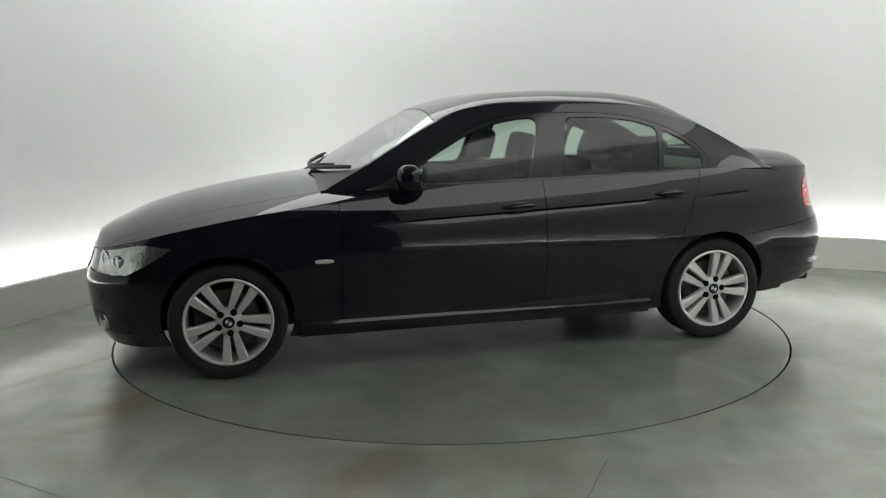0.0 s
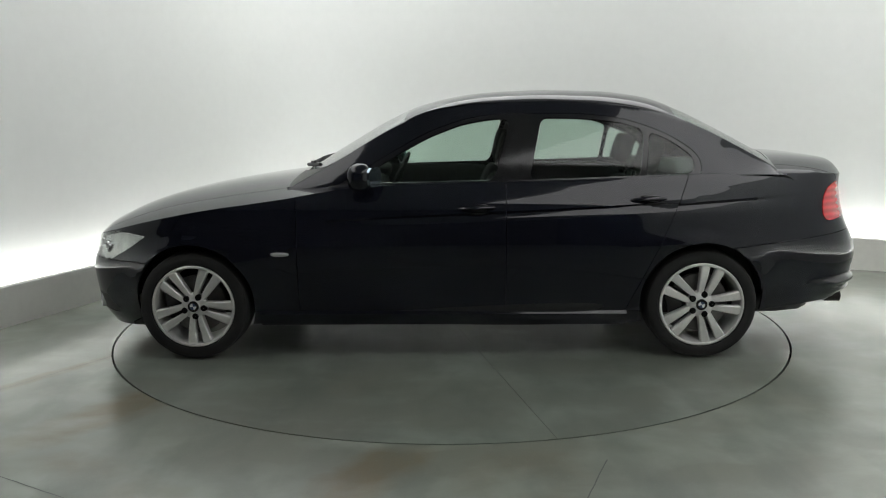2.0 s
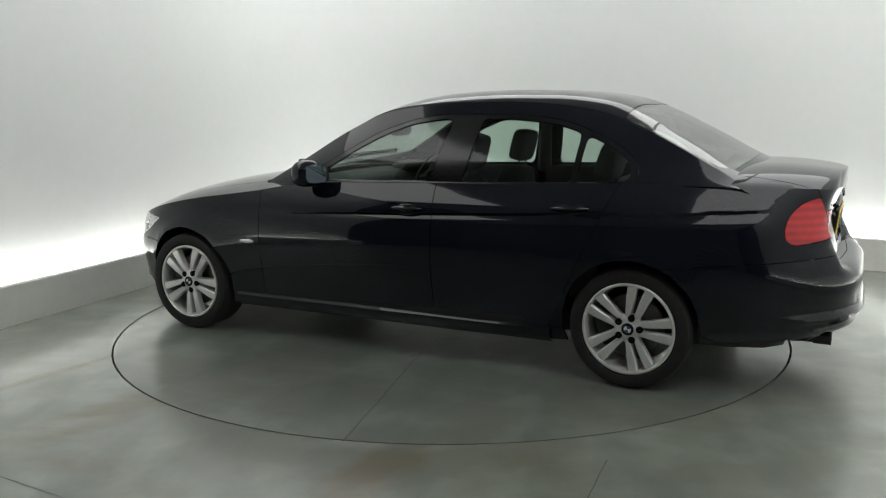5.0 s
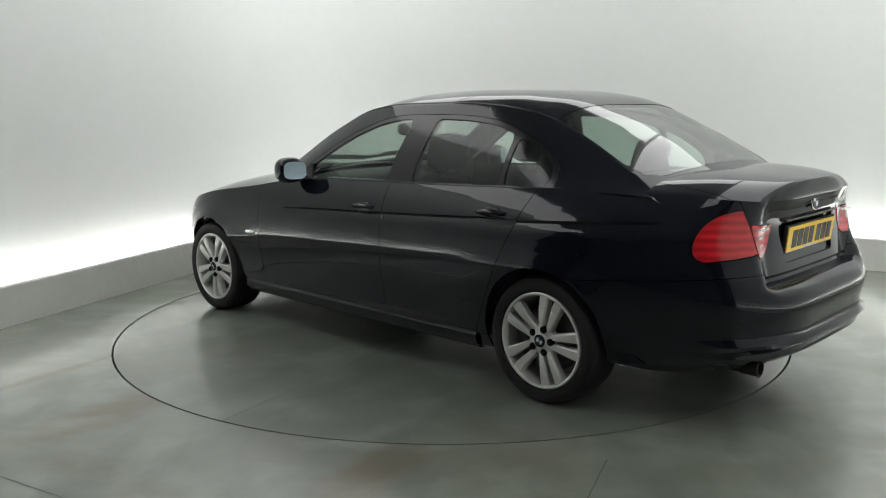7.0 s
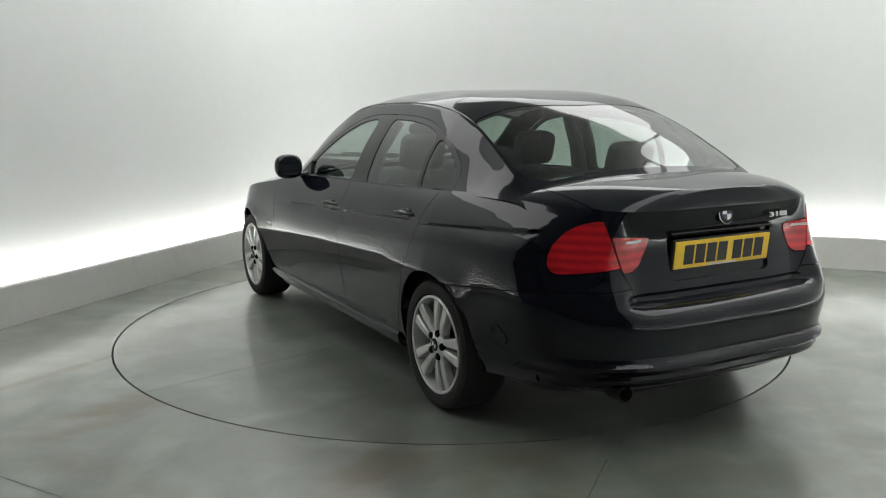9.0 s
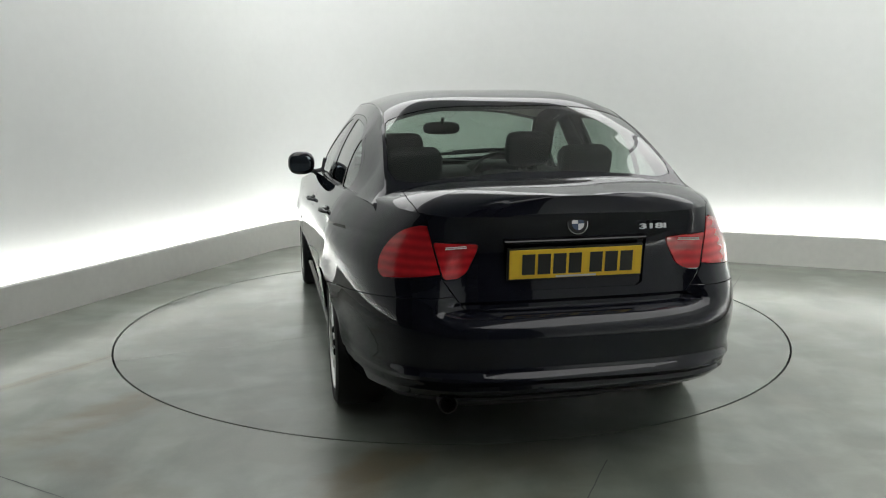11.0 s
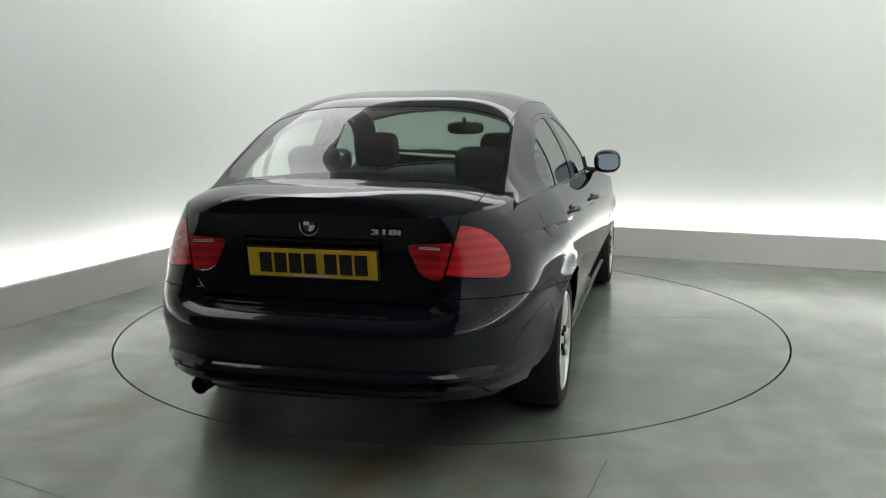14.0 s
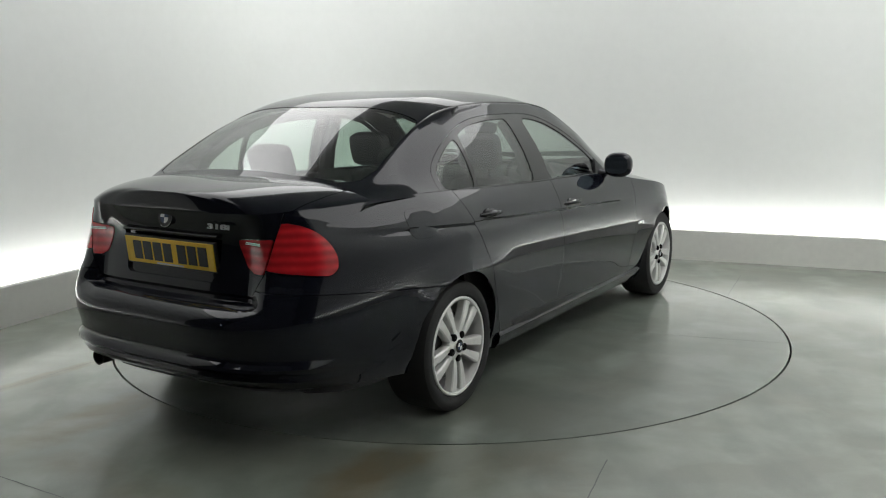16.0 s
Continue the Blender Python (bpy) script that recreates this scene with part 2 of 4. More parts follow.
def room_line(off, radius, n=16, y0=-4.2, y2=-4.2):
    """Plan of the booth, grown by off: from the front end of one side round the back to the front end of the other."""
    x0, x1, y1 = X_LEFT - off, X_RIGHT + off, Y_BACK + off
    r = radius + off
    pts = [(x0, y0 + (y1 - r - y0) * i / 8) for i in range(9)]
    pts += [(x0 + r - r * math.cos(a), y1 - r + r * math.sin(a)) for a in [math.pi / 2 * i / n for i in range(1, n + 1)]]
    pts += [(x0 + r + (x1 - x0 - 2 * r) * i / 8, y1) for i in range(1, 9)]
    pts += [(x1 - r + r * math.sin(a), y1 - r + r * math.cos(a)) for a in [math.pi / 2 * i / n for i in range(1, n + 1)]]
    pts += [(x1, y1 - r + (y2 - y1 + r) * i / 8) for i in range(1, 9)]
    return [AX * x + AY * y for x, y in pts]


def ribbon(bm, profile, radius):
    """Sweep (offset, height) pairs along the booth's plan."""
    lines = [[bm.verts.new(p + Vector((0, 0, z))) for p in room_line(o, radius)] for o, z in profile]
    for a, b in zip(lines, lines[1:]):
        for i in range(len(a) - 1):
            bm.faces.new((a[i], a[i + 1], b[i + 1], b[i]))


CORNER = 0.9
bm = bmesh.new()
ribbon(bm, [(TROUGH, 0.02), (TROUGH, 0.6), (TROUGH, ROOM_H - 0.2), (TROUGH, ROOM_H),
            (TROUGH + 0.12, ROOM_H), (TROUGH + 0.12, 0.02), (TROUGH, 0.02)], CORNER)
tagged(finish("wall_cyclorama", bm, WHITE), "seamless white booth wall with rounded corners and soft top", "wall", kind="structure")
bm = bmesh.new()
ribbon(bm, [(0, 0.0), (0, 0.255), (0.006, 0.262), (0.034, 0.262), (0.04, 0.255), (0.04, 0.0)], CORNER)
tagged(finish("plinth", bm, PLINTH), "low grey-white plinth hiding the cove lights", "wall plinth", kind="structure")
bm = bmesh.new()
ribbon(bm, [(0.05, 0.10), (0.05, 0.13), (0.12, 0.13), (0.12, 0.10), (0.05, 0.10)], CORNER)
tagged(finish("cove_light", bm, TUBE), "white cove light strip behind the plinth", "cove light", kind="structure")
bm = bmesh.new()
c = [AX * x + AY * y for x, y in ((X_LEFT - 0.3, Y_FRONT - 0.2), (X_RIGHT + 0.3, Y_FRONT - 0.2), (X_RIGHT + 0.3, Y_BACK + 0.3), (X_LEFT - 0.3, Y_BACK + 0.3))]
lo = [bm.verts.new(p + Vector((0, 0, ROOM_H + 0.002))) for p in c]
hi = [bm.verts.new(p + Vector((0, 0, ROOM_H + 0.1))) for p in c]
bm.faces.new(lo)
bm.faces.new(hi[::-1])
for i in range(4):
    bm.faces.new((lo[i], lo[(i + 1) % 4], hi[(i + 1) % 4], hi[i]))
tagged(finish("ceiling", bm, CEILING, smooth=False), "plain grey ceiling", "ceiling", kind="structure")
# unseen slatted wall behind the camera, added to keep the car's reflections dark
bm = bmesh.new()
for k in range(30):
    z0 = ROOM_H / 30 * k
    a, b = AX * (X_LEFT - 0.3) + AY * Y_FRONT, AX * (X_RIGHT + 0.3) + AY * Y_FRONT
    prof = [(0.0, 0.0), (0.012, 0.03), (0.012, ROOM_H / 30 - 0.03), (0.0, ROOM_H / 30)]
    la = [bm.verts.new(a + AY * o + Vector((0, 0, z0 + z))) for o, z in prof]
    lb = [bm.verts.new(b + AY * o + Vector((0, 0, z0 + z))) for o, z in prof]
    for i in range(3):
        bm.faces.new((la[i], lb[i], lb[i + 1], la[i + 1]))
tagged(finish("wall_unseen_front", bm, DARK_WALL, smooth=False), "unseen dark grey slatted wall added behind the camera", "wall", kind="structure")

# charcoal side walls out of view, added so the flanks mirror something dark
for x0, x1, y1 in ((X_LEFT - 0.45, X_LEFT - 0.16, -4.204), (X_RIGHT + 0.16, X_RIGHT + 0.45, -4.204)):
    bm = bmesh.new()
    vs = box(bm, x0, x1, Y_FRONT, y1, 0, ROOM_H)
    for v in vs:
        v.co = AX * v.co.x + AY * v.co.y + Vector((0, 0, v.co.z))
    tagged(finish("wall_unseen_side", bm, DARK_WALL, smooth=False), "unseen charcoal side wall added beside the camera", "wall", kind="structure")
# three unseen light ceilings along the walls, open over the middle
# the last, along the back, is added only to brighten the back wall
for x0, x1, y0 in ((X_LEFT - 0.10, -1.25, -3.9), (1.85, X_RIGHT + 0.10, -3.9), (-1.2, 1.8, 1.6)):
    light = new("ceiling_light")
    tagged(light, "long white ceiling light along the wall, out of view", "ceiling light", "ceiling lights")
    bm = bmesh.new()
    box(bm, x0, x1, y0, Y_BACK + 0.10, -0.02, 0)
    part("diffuser", bm, PANEL, light, smooth=False)
    bm = bmesh.new()
    box(bm, x0, x1, y0 - 0.05, y0 - 0.002, -0.05, 0)
    part("end_rail", bm, PLINTH, light, smooth=False)
    light.matrix_basis = Matrix.Translation((0, 0, ROOM_H - 0.05)) @ pose(0, 0, 0, 0, 0, ROOM_TURN)

# floor with a round well for the turntable
RING = 2.056
bm = bmesh.new()
N = 128
inner = [bm.verts.new((RING * math.cos(2 * math.pi * i / N), RING * math.sin(2 * math.pi * i / N), 0)) for i in range(N)]
deep = [bm.verts.new((RING * math.cos(2 * math.pi * i / N), RING * math.sin(2 * math.pi * i / N), -0.06)) for i in range(N)]
outer = [bm.verts.new((12 * math.cos(2 * math.pi * i / N), 12 * math.sin(2 * math.pi * i / N), 0)) for i in range(N)]
for i in range(N):
    j = (i + 1) % N
    bm.faces.new((inner[i], outer[i], outer[j], inner[j]))
    bm.faces.new((deep[i], inner[i], inner[j], deep[j]))
tagged(finish("floor", bm, FLOOR), "worn grey-green painted concrete floor with stains", "floor", kind="structure")
# pit sheet coloured black to stand in for the shade in the gap
bm = bmesh.new()
lathe(bm, [(RING + 0.3, -0.055), (0.01, -0.055)], 64, "z")
tagged(finish("floor_pit", bm, GAP), "pit below the turntable rim, its shade put into a black colour", "floor pit", kind="structure")

turntable = new("turntable")
tagged(turntable, "round grey-green painted turntable flush with the floor", "turntable")
for sgn in (1, -1):
    bm = bmesh.new()
    R = RING - 0.011
    arc = [(R * math.cos(math.pi * i / 96), R * math.sin(math.pi * i / 96)) for i in range(97)]
    g = 0.0011
    arc = [(x, max(y, g)) for x, y in arc]
    top = [bm.verts.new((x, sgn * y, 0.0)) for x, y in arc]
    low = [bm.verts.new((x, sgn * y, -0.05)) for x, y in arc]
    bm.faces.new(top)
    for i in range(len(top)):
        j = (i + 1) % len(top)
        bm.faces.new((top[i], top[j], low[j], low[i]))
    bmesh.ops.rotate(bm, verts=bm.verts[:], cent=(0, 0, 0), matrix=Matrix.Rotation(radians(104), 3, "Z"))
    part("deck_plate", bm, DISC, turntable, smooth=False)

# ---- the car: x forward, y to its left, z up, origin on the deck midway between the axles ----
car = new("car")
tagged(car, "black four-door saloon car parked on the turntable", "car")
WHEEL_X, HUB_Z, TYRE_R = 1.38, 0.298, 0.300

NOSE = spline((0.10, 2.02), (0.15, 2.06), (0.22, 2.10), (0.32, 2.122), (0.42, 2.132), (0.50, 2.13), (0.55, 2.105), (0.60, 2.088), (0.66, 2.065), (0.70, 2.035), (0.76, 1.98), (0.9, 1.90))
TAIL = spline((0.15, -2.20), (0.27, -2.28), (0.318, -2.345), (0.328, -2.362), (0.338, -2.360), (0.350, -2.352), (0.362, -2.362), (0.374, -2.384), (0.386, -2.386), (0.410, -2.362), (0.43, -2.361), (0.50, -2.374), (0.545, -2.376),
              (0.575, -2.366), (0.598, -2.345), (0.612, -2.318), (0.622, -2.264), (0.65, -2.256), (0.69, -2.248), (0.75, -2.238), (0.84, -2.230), (0.92, -2.245), (0.98, -2.275), (1.03, -2.312), (1.1, -2.32))
CORNER_TAIL = spline((0.15, -2.20), (0.27, -2.28), (0.318, -2.345), (0.328, -2.362), (0.338, -2.360), (0.350, -2.352), (0.362, -2.362), (0.374, -2.384), (0.386, -2.386), (0.410, -2.362), (0.43, -2.361), (0.50, -2.374),
                     (0.545, -2.376), (0.60, -2.364), (0.66, -2.338), (0.70, -2.315), (0.74, -2.298), (0.80, -2.278), (0.87, -2.272), (0.93, -2.278), (0.98, -2.292), (1.03, -2.312), (1.1, -2.32))
PLAN = spline((2.2, 0.925), (1.6, 0.936), (1.3, 0.936), (0.95, 0.929), (0.4, 0.920), (-0.3, 0.912), (-1.0, 0.906), (-1.45, 0.896), (-1.75, 0.868), (-2.0, 0.846), (-2.2, 0.832), (-2.4, 0.82))
SECTION = spline((0.15, 0.885), (0.20, 0.915), (0.27, 0.945), (0.36, 0.965), (0.46, 0.985), (0.55, 0.997), (0.61, 1.0), (0.66, 0.9985), (0.70, 0.9955), (0.74, 0.9915), (0.78, 0.986),
                 (0.82, 0.977), (0.86, 0.962), (0.92, 0.93), (0.97, 0.895), (1.0, 0.865), (1.06, 0.80))
SHOULDER = spline((2.2, 0.60), (2.08, 0.632), (1.95, 0.672), (1.77, 0.722), (1.65, 0.753), (1.5, 0.786), (1.37, 0.811), (1.2, 0.838), (1.0, 0.862), (0.8, 0.892), (0.6, 0.925),
                  (0.4, 0.943), (0, 0.958), (-0.5, 0.968), (-1.0, 0.982), (-1.35, 0.995), (-1.7, 1.0), (-2.0, 0.99), (-2.2, 0.975), (-2.4, 0.955))
DECK = spline((2.2, 0.60), (2.12, 0.655), (2.05, 0.703), (1.96, 0.745), (1.87, 0.786), (1.7, 0.842), (1.54, 0.880), (1.37, 0.912), (1.2, 0.940), (1.05, 0.962), (0.86, 0.985),
              (0.6, 0.99), (0, 0.98), (-1.2, 1.0), (-1.6, 1.055), (-1.75, 1.070), (-1.91, 1.076), (-2.1, 1.066), (-2.25, 1.045), (-2.32, 1.03), (-2.4, 0.99))
BOTTOM = spline((2.2, 0.15), (1.9, 0.14), (1.55, 0.16), (1.2, 0.18), (0.9, 0.185), (-0.9, 0.185), (-1.5, 0.23), (-1.75, 0.255), (-2.0, 0.275), (-2.3, 0.30), (-2.5, 0.31))
CREASE = spline((2.2, 0.52), (1.9, 0.60), (1.6, 0.66), (1.0, 0.735), (0.4, 0.77), (-0.3, 0.80), (-1.0, 0.835), (-1.7, 0.875), (-2.1, 0.895), (-2.4, 0.90))
FRONT_X, REAR_X, POWER, REAR_POWER = 0.85, -0.95, 3.6, 4.3


def side_y(x, z, t, w):
    """Half width at x, z; w is the rounding of nose and tail, 1 along the flank."""
    y = PLAN(x) * SECTION(z)
    s = z - CREASE(x)
    fade = max(0.0, min(1.0, (0.75 - x) / 0.5)) * max(0.0, min(1.0, (x + 2.05) / 0.4))
    if s < -1e-6:
        y -= 0.016 * fade * math.exp(s / 0.032)
    # the quarter panel draws in towards the boot
    y -= 0.020 * max(0.0, min(1.0, (z - 0.80) / 0.17)) * max(0.0, min(1.0, (-1.3 - x) / 0.5))
    # flared lips round the wheel openings
    for wx in (WHEEL_X, -WHEEL_X):
        d = math.hypot(x - wx, z - HUB_Z - 0.01)
        y += (0.018 if wx > 0 else 0.019) * math.exp(-((d - 0.335) / 0.048) ** 2) * max(0.0, min(1.0, (z - 0.22) / 0.15))
    return y * w


def shell():
    """The left half of the body below the windows, as a grid from the sill up the flank and over to the centre line."""
    bm = bmesh.new()
    lay = bm.faces.layers.int.new("zone")
    cols = [("f", i / 46) for i in range(47)] + [("m", i / 64) for i in range(1, 64)] + [("r", i / 46) for i in range(46, -1, -1)]
    n1, n2, n3 = 44, 14, 22
    grid = []
    for k, u in cols:
        if k == "m":
            xt, t, w, base = FRONT_X + (REAR_X - FRONT_X) * u, None, 1.0, None
        else:
            ph = math.pi / 2 * u ** 2
            power = POWER if k == "f" else REAR_POWER
            t, w = max(math.cos(ph), 0.0) ** (2 / power), math.sin(ph) ** (2 / power)
            base, prof = (FRONT_X, NOSE) if k == "f" else (REAR_X, TAIL)
            if k == "r":
                mixed = min(1.0, max(0.0, (w - 0.50) / 0.2))
                mixed = mixed * mixed * (3 - 2 * mixed)

                def prof(z, q=mixed):
                    return TAIL(z) * (1 - q) + CORNER_TAIL(z) * q
            xt = base
            for _ in range(12):
                xt = base + (prof(SHOULDER(xt)) - base) * t
        zs, zb, zc = SHOULDER(xt), BOTTOM(xt), CREASE(xt)
        zc = min(zc, zs - 0.05)
        col = []
        for i in range(n1 + n2 + 1):
            z = zb + (zc - zb) * i / n1 if i <= n1 else zc + (zs - zc) * (i - n1) / n2
            if i == n1:
                z -= 1e-4
            x = xt if t is None else base + (prof(z) - base) * t
            col.append(bm.verts.new((x, side_y(x, z, t, w), z)))
            if i == n1:
                col[-1].co.z += 2e-4
        ys = col[-1].co.y
        for j in range(1, n3 + 1):
            y = ys * (1 - j / n3)
            r = 1 - j / n3
            col.append(bm.verts.new((col[n1 + n2].co.x, y, zs + (DECK(xt) - zs) * (1 - r ** (2.5 if xt > 0 else 4.0)))))
        grid.append(col)
    for a, b in zip(grid, grid[1:]):
        for i in range(len(a) - 1):
            f = bm.faces.new((a[i], b[i], b[i + 1], a[i + 1]))
            f[lay] = 0 if i < n1 + n2 else 1
    bmesh.ops.remove_doubles(bm, verts=bm.verts[:], dist=1e-5)
    return bm, lay


def cut(bm, faces, poly, axes):
    """Split faces along a convex outline, seen along the third axis. Returns the faces inside."""
    i, j = "xyz".index(axes[0]), "xyz".index(axes[1])
    cx, cy = sum(p[0] for p in poly) / len(poly), sum(p[1] for p in poly) / len(poly)
    inside = set(faces)
    for a, b in zip(poly, poly[1:] + poly[:1]):
        co, no = [0, 0, 0], [0, 0, 0]
        co[i], co[j] = a
        no[i], no[j] = b[1] - a[1], a[0] - b[0]
        co, no = Vector(co), Vector(no).normalized()
        c = [0, 0, 0]
        c[i], c[j] = cx, cy
        if (Vector(c) - co).dot(no) > 0:
            no = -no
        near = [f for f in inside if min((v.co - co).dot(no) for v in f.verts) < 0 < max((v.co - co).dot(no) for v in f.verts)]
        geom = list({e for f in near for e in f.edges}) + list({v for f in near for v in f.verts}) + near
        if near:
            res = bmesh.ops.bisect_plane(bm, geom=geom, plane_co=co, plane_no=no, dist=1e-5)
            inside = {f for f in inside if f.is_valid} | {g for g in res["geom"] if isinstance(g, bmesh.types.BMFace)}
        inside = {f for f in inside if (f.calc_center_median() - co).dot(no) < 0}
    return inside


def circle(cx, cy, r, n=40):
    return [(cx + r * math.cos(2 * math.pi * k / n), cy + r * math.sin(2 * math.pi * k / n)) for k in range(n)]


def lift(bm, faces, both):
    """Copy faces into a mesh of their own, with the mirrored half joined on where both is set."""
    out = bmesh.new()
    seen = {}
    for f in faces:
        vs = []
        for v in f.verts:
            if v not in seen:
                seen[v] = out.verts.new(v.co)
            vs.append(seen[v])
        try:
            out.faces.new(vs)
        except ValueError:
            pass
    bmesh.ops.remove_doubles(out, verts=out.verts[:], dist=2e-5)
    if both:
        for v in out.verts:
            if abs(v.co.y) < 2e-3:
                v.co.y = 0
        src = list(out.faces)
        twin = {v: (v if v.co.y == 0 else out.verts.new((v.co.x, -v.co.y, v.co.z))) for v in list(out.verts)}
        for f in src:
            vs = [twin[v] for v in reversed(f.verts)]
            if len(set(vs)) > 2:
                try:
                    out.faces.new(vs)
                except ValueError:
                    pass
    return out


def panel(name, bm, faces, mat, parent, both=False, flip=False, lip=0.012, gap=0.0018, proud=0.0, label=""):
    """A sheet panel with its edge drawn back from the joint and folded inwards."""
    out = lift(bm, faces, both)
    bmesh.ops.recalc_face_normals(out, faces=out.faces[:])
    out.normal_update()
    mid = Vector((0, 0, 0.6)) if both else Vector((0, 0.1, 0.6))
    probe = max(out.faces, key=lambda f: f.calc_area())
    if probe.normal.dot(probe.calc_center_median() - mid) < 0:
        bmesh.ops.reverse_faces(out, faces=out.faces[:])
        out.normal_update()
    if proud:
        for v, n in [(v, v.normal.copy()) for v in out.verts]:
            v.co += n * proud
    edges = [e for e in out.edges if e.is_boundary]
    moves = {}
    for e in edges:
        f = e.link_faces[0]
        c = f.calc_center_median()
        d = (e.verts[1].co - e.verts[0].co)
        if d.length < 1e-7:
            continue
        s = f.normal.cross(d).normalized()
        if s.dot(c - e.verts[0].co) < 0:
            s = -s
        for v in e.verts:
            moves[v] = moves.get(v, Vector()) + s
    for v, s in moves.items():
        if s.length > 1e-6:
            v.co += s.normalized() * gap
    norm = {v: v.normal.copy() for v in moves}
    res = bmesh.ops.extrude_edge_only(out, edges=edges)
    for v in [g for g in res["geom"] if isinstance(g, bmesh.types.BMVert)]:
        best = min((o for e in v.link_edges for o in e.verts if o is not v and o in norm), key=lambda o: (o.co - v.co).length, default=None)
        if best is not None:
            v.co -= norm[best] * lip
    if flip:
        for v in out.verts:
            v.co.y = -v.co.y
        bmesh.ops.reverse_faces(out, faces=out.faces[:])
    me = bpy.data.meshes.new(name)
    out.to_mesh(me)
    out.free()
    me.shade_smooth()
    me.set_sharp_from_angle(angle=radians(32))
    me.materials.append(mat)
    ob = new(name, me)
    ob.parent = parent
    if label:
        ob["label"] = label
    return ob


def sides(name, bm, faces, mat, parent=None, **kw):
    return [panel(name, bm, faces, mat, parent or car, flip=f, **kw) for f in (False, True)]


bm, ZONE = shell()
flank = [f for f in bm.faces if f[ZONE] == 0]
for wx in (WHEEL_X, -WHEEL_X):
    near = [f for f in bm.faces if f[ZONE] == 0 and abs(f.calc_center_median().x - wx) < 0.5]
    gone = cut(bm, near, circle(wx, HUB_Z + 0.012, 0.332), "xz")
    bmesh.ops.delete(bm, geom=list(gone), context="FACES")
# the deck under the greenhouse is open
roofed = cut(bm, [f for f in bm.faces if f[ZONE] == 1], [(0.84, -0.1), (0.70, 0.60), (0.60, 0.745), (-1.55, 0.745), (-1.66, 0.60), (-1.70, -0.1)], "xy")
bmesh.ops.delete(bm, geom=list(roofed), context="FACES")


def zone(n, test=lambda c: True):
    return [f for f in bm.faces if f[ZONE] == n and test(f.calc_center_median())]


def take(n, faces):
    for f in faces:
        f[ZONE] = n


take(10, cut(bm, zone(0, lambda c: -0.5 < c.x < 1.0), [(0.80, 1.2), (0.80, 0.262), (-0.325, 0.262), (-0.325, 1.2)], "xz"))
take(11, cut(bm, zone(0, lambda c: -1.5 < c.x < -0.2), [(-0.325, 1.2), (-0.325, 0.262), (-0.97, 0.262), (-1.155, 0.66), (-1.30, 0.985), (-1.30, 1.2)], "xz"))
take(12, cut(bm, zone(0, lambda c: -1.3 < c.x < 1.3), [(1.2, 0.1), (1.2, 0.262), (-1.2, 0.262), (-1.2, 0.1)], "xz"))
lamp = cut(bm, zone(0, lambda c: c.x > 1.4), [(1.64, 0.678), (1.80, 0.698), (2.2, 0.665), (2.2, 0.545), (1.97, 0.535), (1.87, 0.543), (1.76, 0.60)], "xz")
lamp = cut(bm, lamp, [(1.2, 1.2), (2.3, 1.2), (2.3, 0.46), (1.2, 0.40)], "xy")
take(13, lamp)
grille = cut(bm, zone(0, lambda c: c.x > 1.9), [(0.03, 0.650), (0.24, 0.638), (0.25, 0.56), (0.20, 0.495), (0.05, 0.488)], "yz")
take(14, grille)
take(15, cut(bm, zone(0, lambda c: c.x > 1.4), [(1.55, 0.05), (1.62, 0.535), (1.80, 0.537), (2.3, 0.535), (2.3, 0.05)], "xz"))
take(16, cut(bm, zone(15, lambda c: c.x > 1.9), [(0.0, 0.36), (0.42, 0.36), (0.40, 0.24), (0.0, 0.23)], "yz"))
take(17, cut(bm, zone(15, lambda c: c.x > 1.7), [(0.46, 0.315), (0.70, 0.325), (0.74, 0.25), (0.72, 0.225), (0.46, 0.225)], "yz"))
def eased(poly, reach=0.05, rounds=3):
    """Cut the corners of an outline back a little, again and again, so that it bends smoothly."""
    for k in range(rounds):
        out = []
        for a, b in zip(poly, poly[1:] + poly[:1]):
            d = math.dist(a, b)
            f = min(0.25, reach / (k + 1) / d)
            out += [(a[0] + (b[0] - a[0]) * f, a[1] + (b[1] - a[1]) * f), (b[0] + (a[0] - b[0]) * f, b[1] + (a[1] - b[1]) * f)]
        poly = out
    return poly


LAMP_EDGE = eased([(-2.32, 0.952), (-2.15, 0.938), (-2.082, 0.900), (-2.045, 0.83), (-2.048, 0.757), (-2.09, 0.728), (-2.6, 0.70), (-2.6, 0.975)], 0.03)
# tail: lamps, lid, bumper
outer = cut(bm, zone(0, lambda c: c.x < -1.8 and c.y > 0.4), [(0.560, 0.936), (0.78, 0.946), (0.95, 0.94), (0.95, 0.70), (0.76, 0.726), (0.514, 0.732)], "yz")
outer = cut(bm, outer, LAMP_EDGE, "xz")
take(20, outer)
take(21, cut(bm, zone(0, lambda c: c.x < -1.9 and c.y < 0.7), eased([(0.543, 0.878), (0.372, 0.866), (0.378, 0.838), (0.418, 0.760), (0.455, 0.738), (0.511, 0.738)], 0.008, 2), "yz"))
take(22, cut(bm, zone(0, lambda c: c.x < -1.9 and c.y < 0.7), [(-0.05, 1.2), (0.60, 1.2), (0.555, 0.92), (0.517, 0.745), (0.455, 0.655), (0.43, 0.622), (-0.05, 0.617)], "yz"))
take(23, cut(bm, zone(0, lambda c: c.x < -1.5), [(-1.5, 0.608), (-2.5, 0.70), (-2.5, 0.1), (-1.5, 0.1)], "xz"))
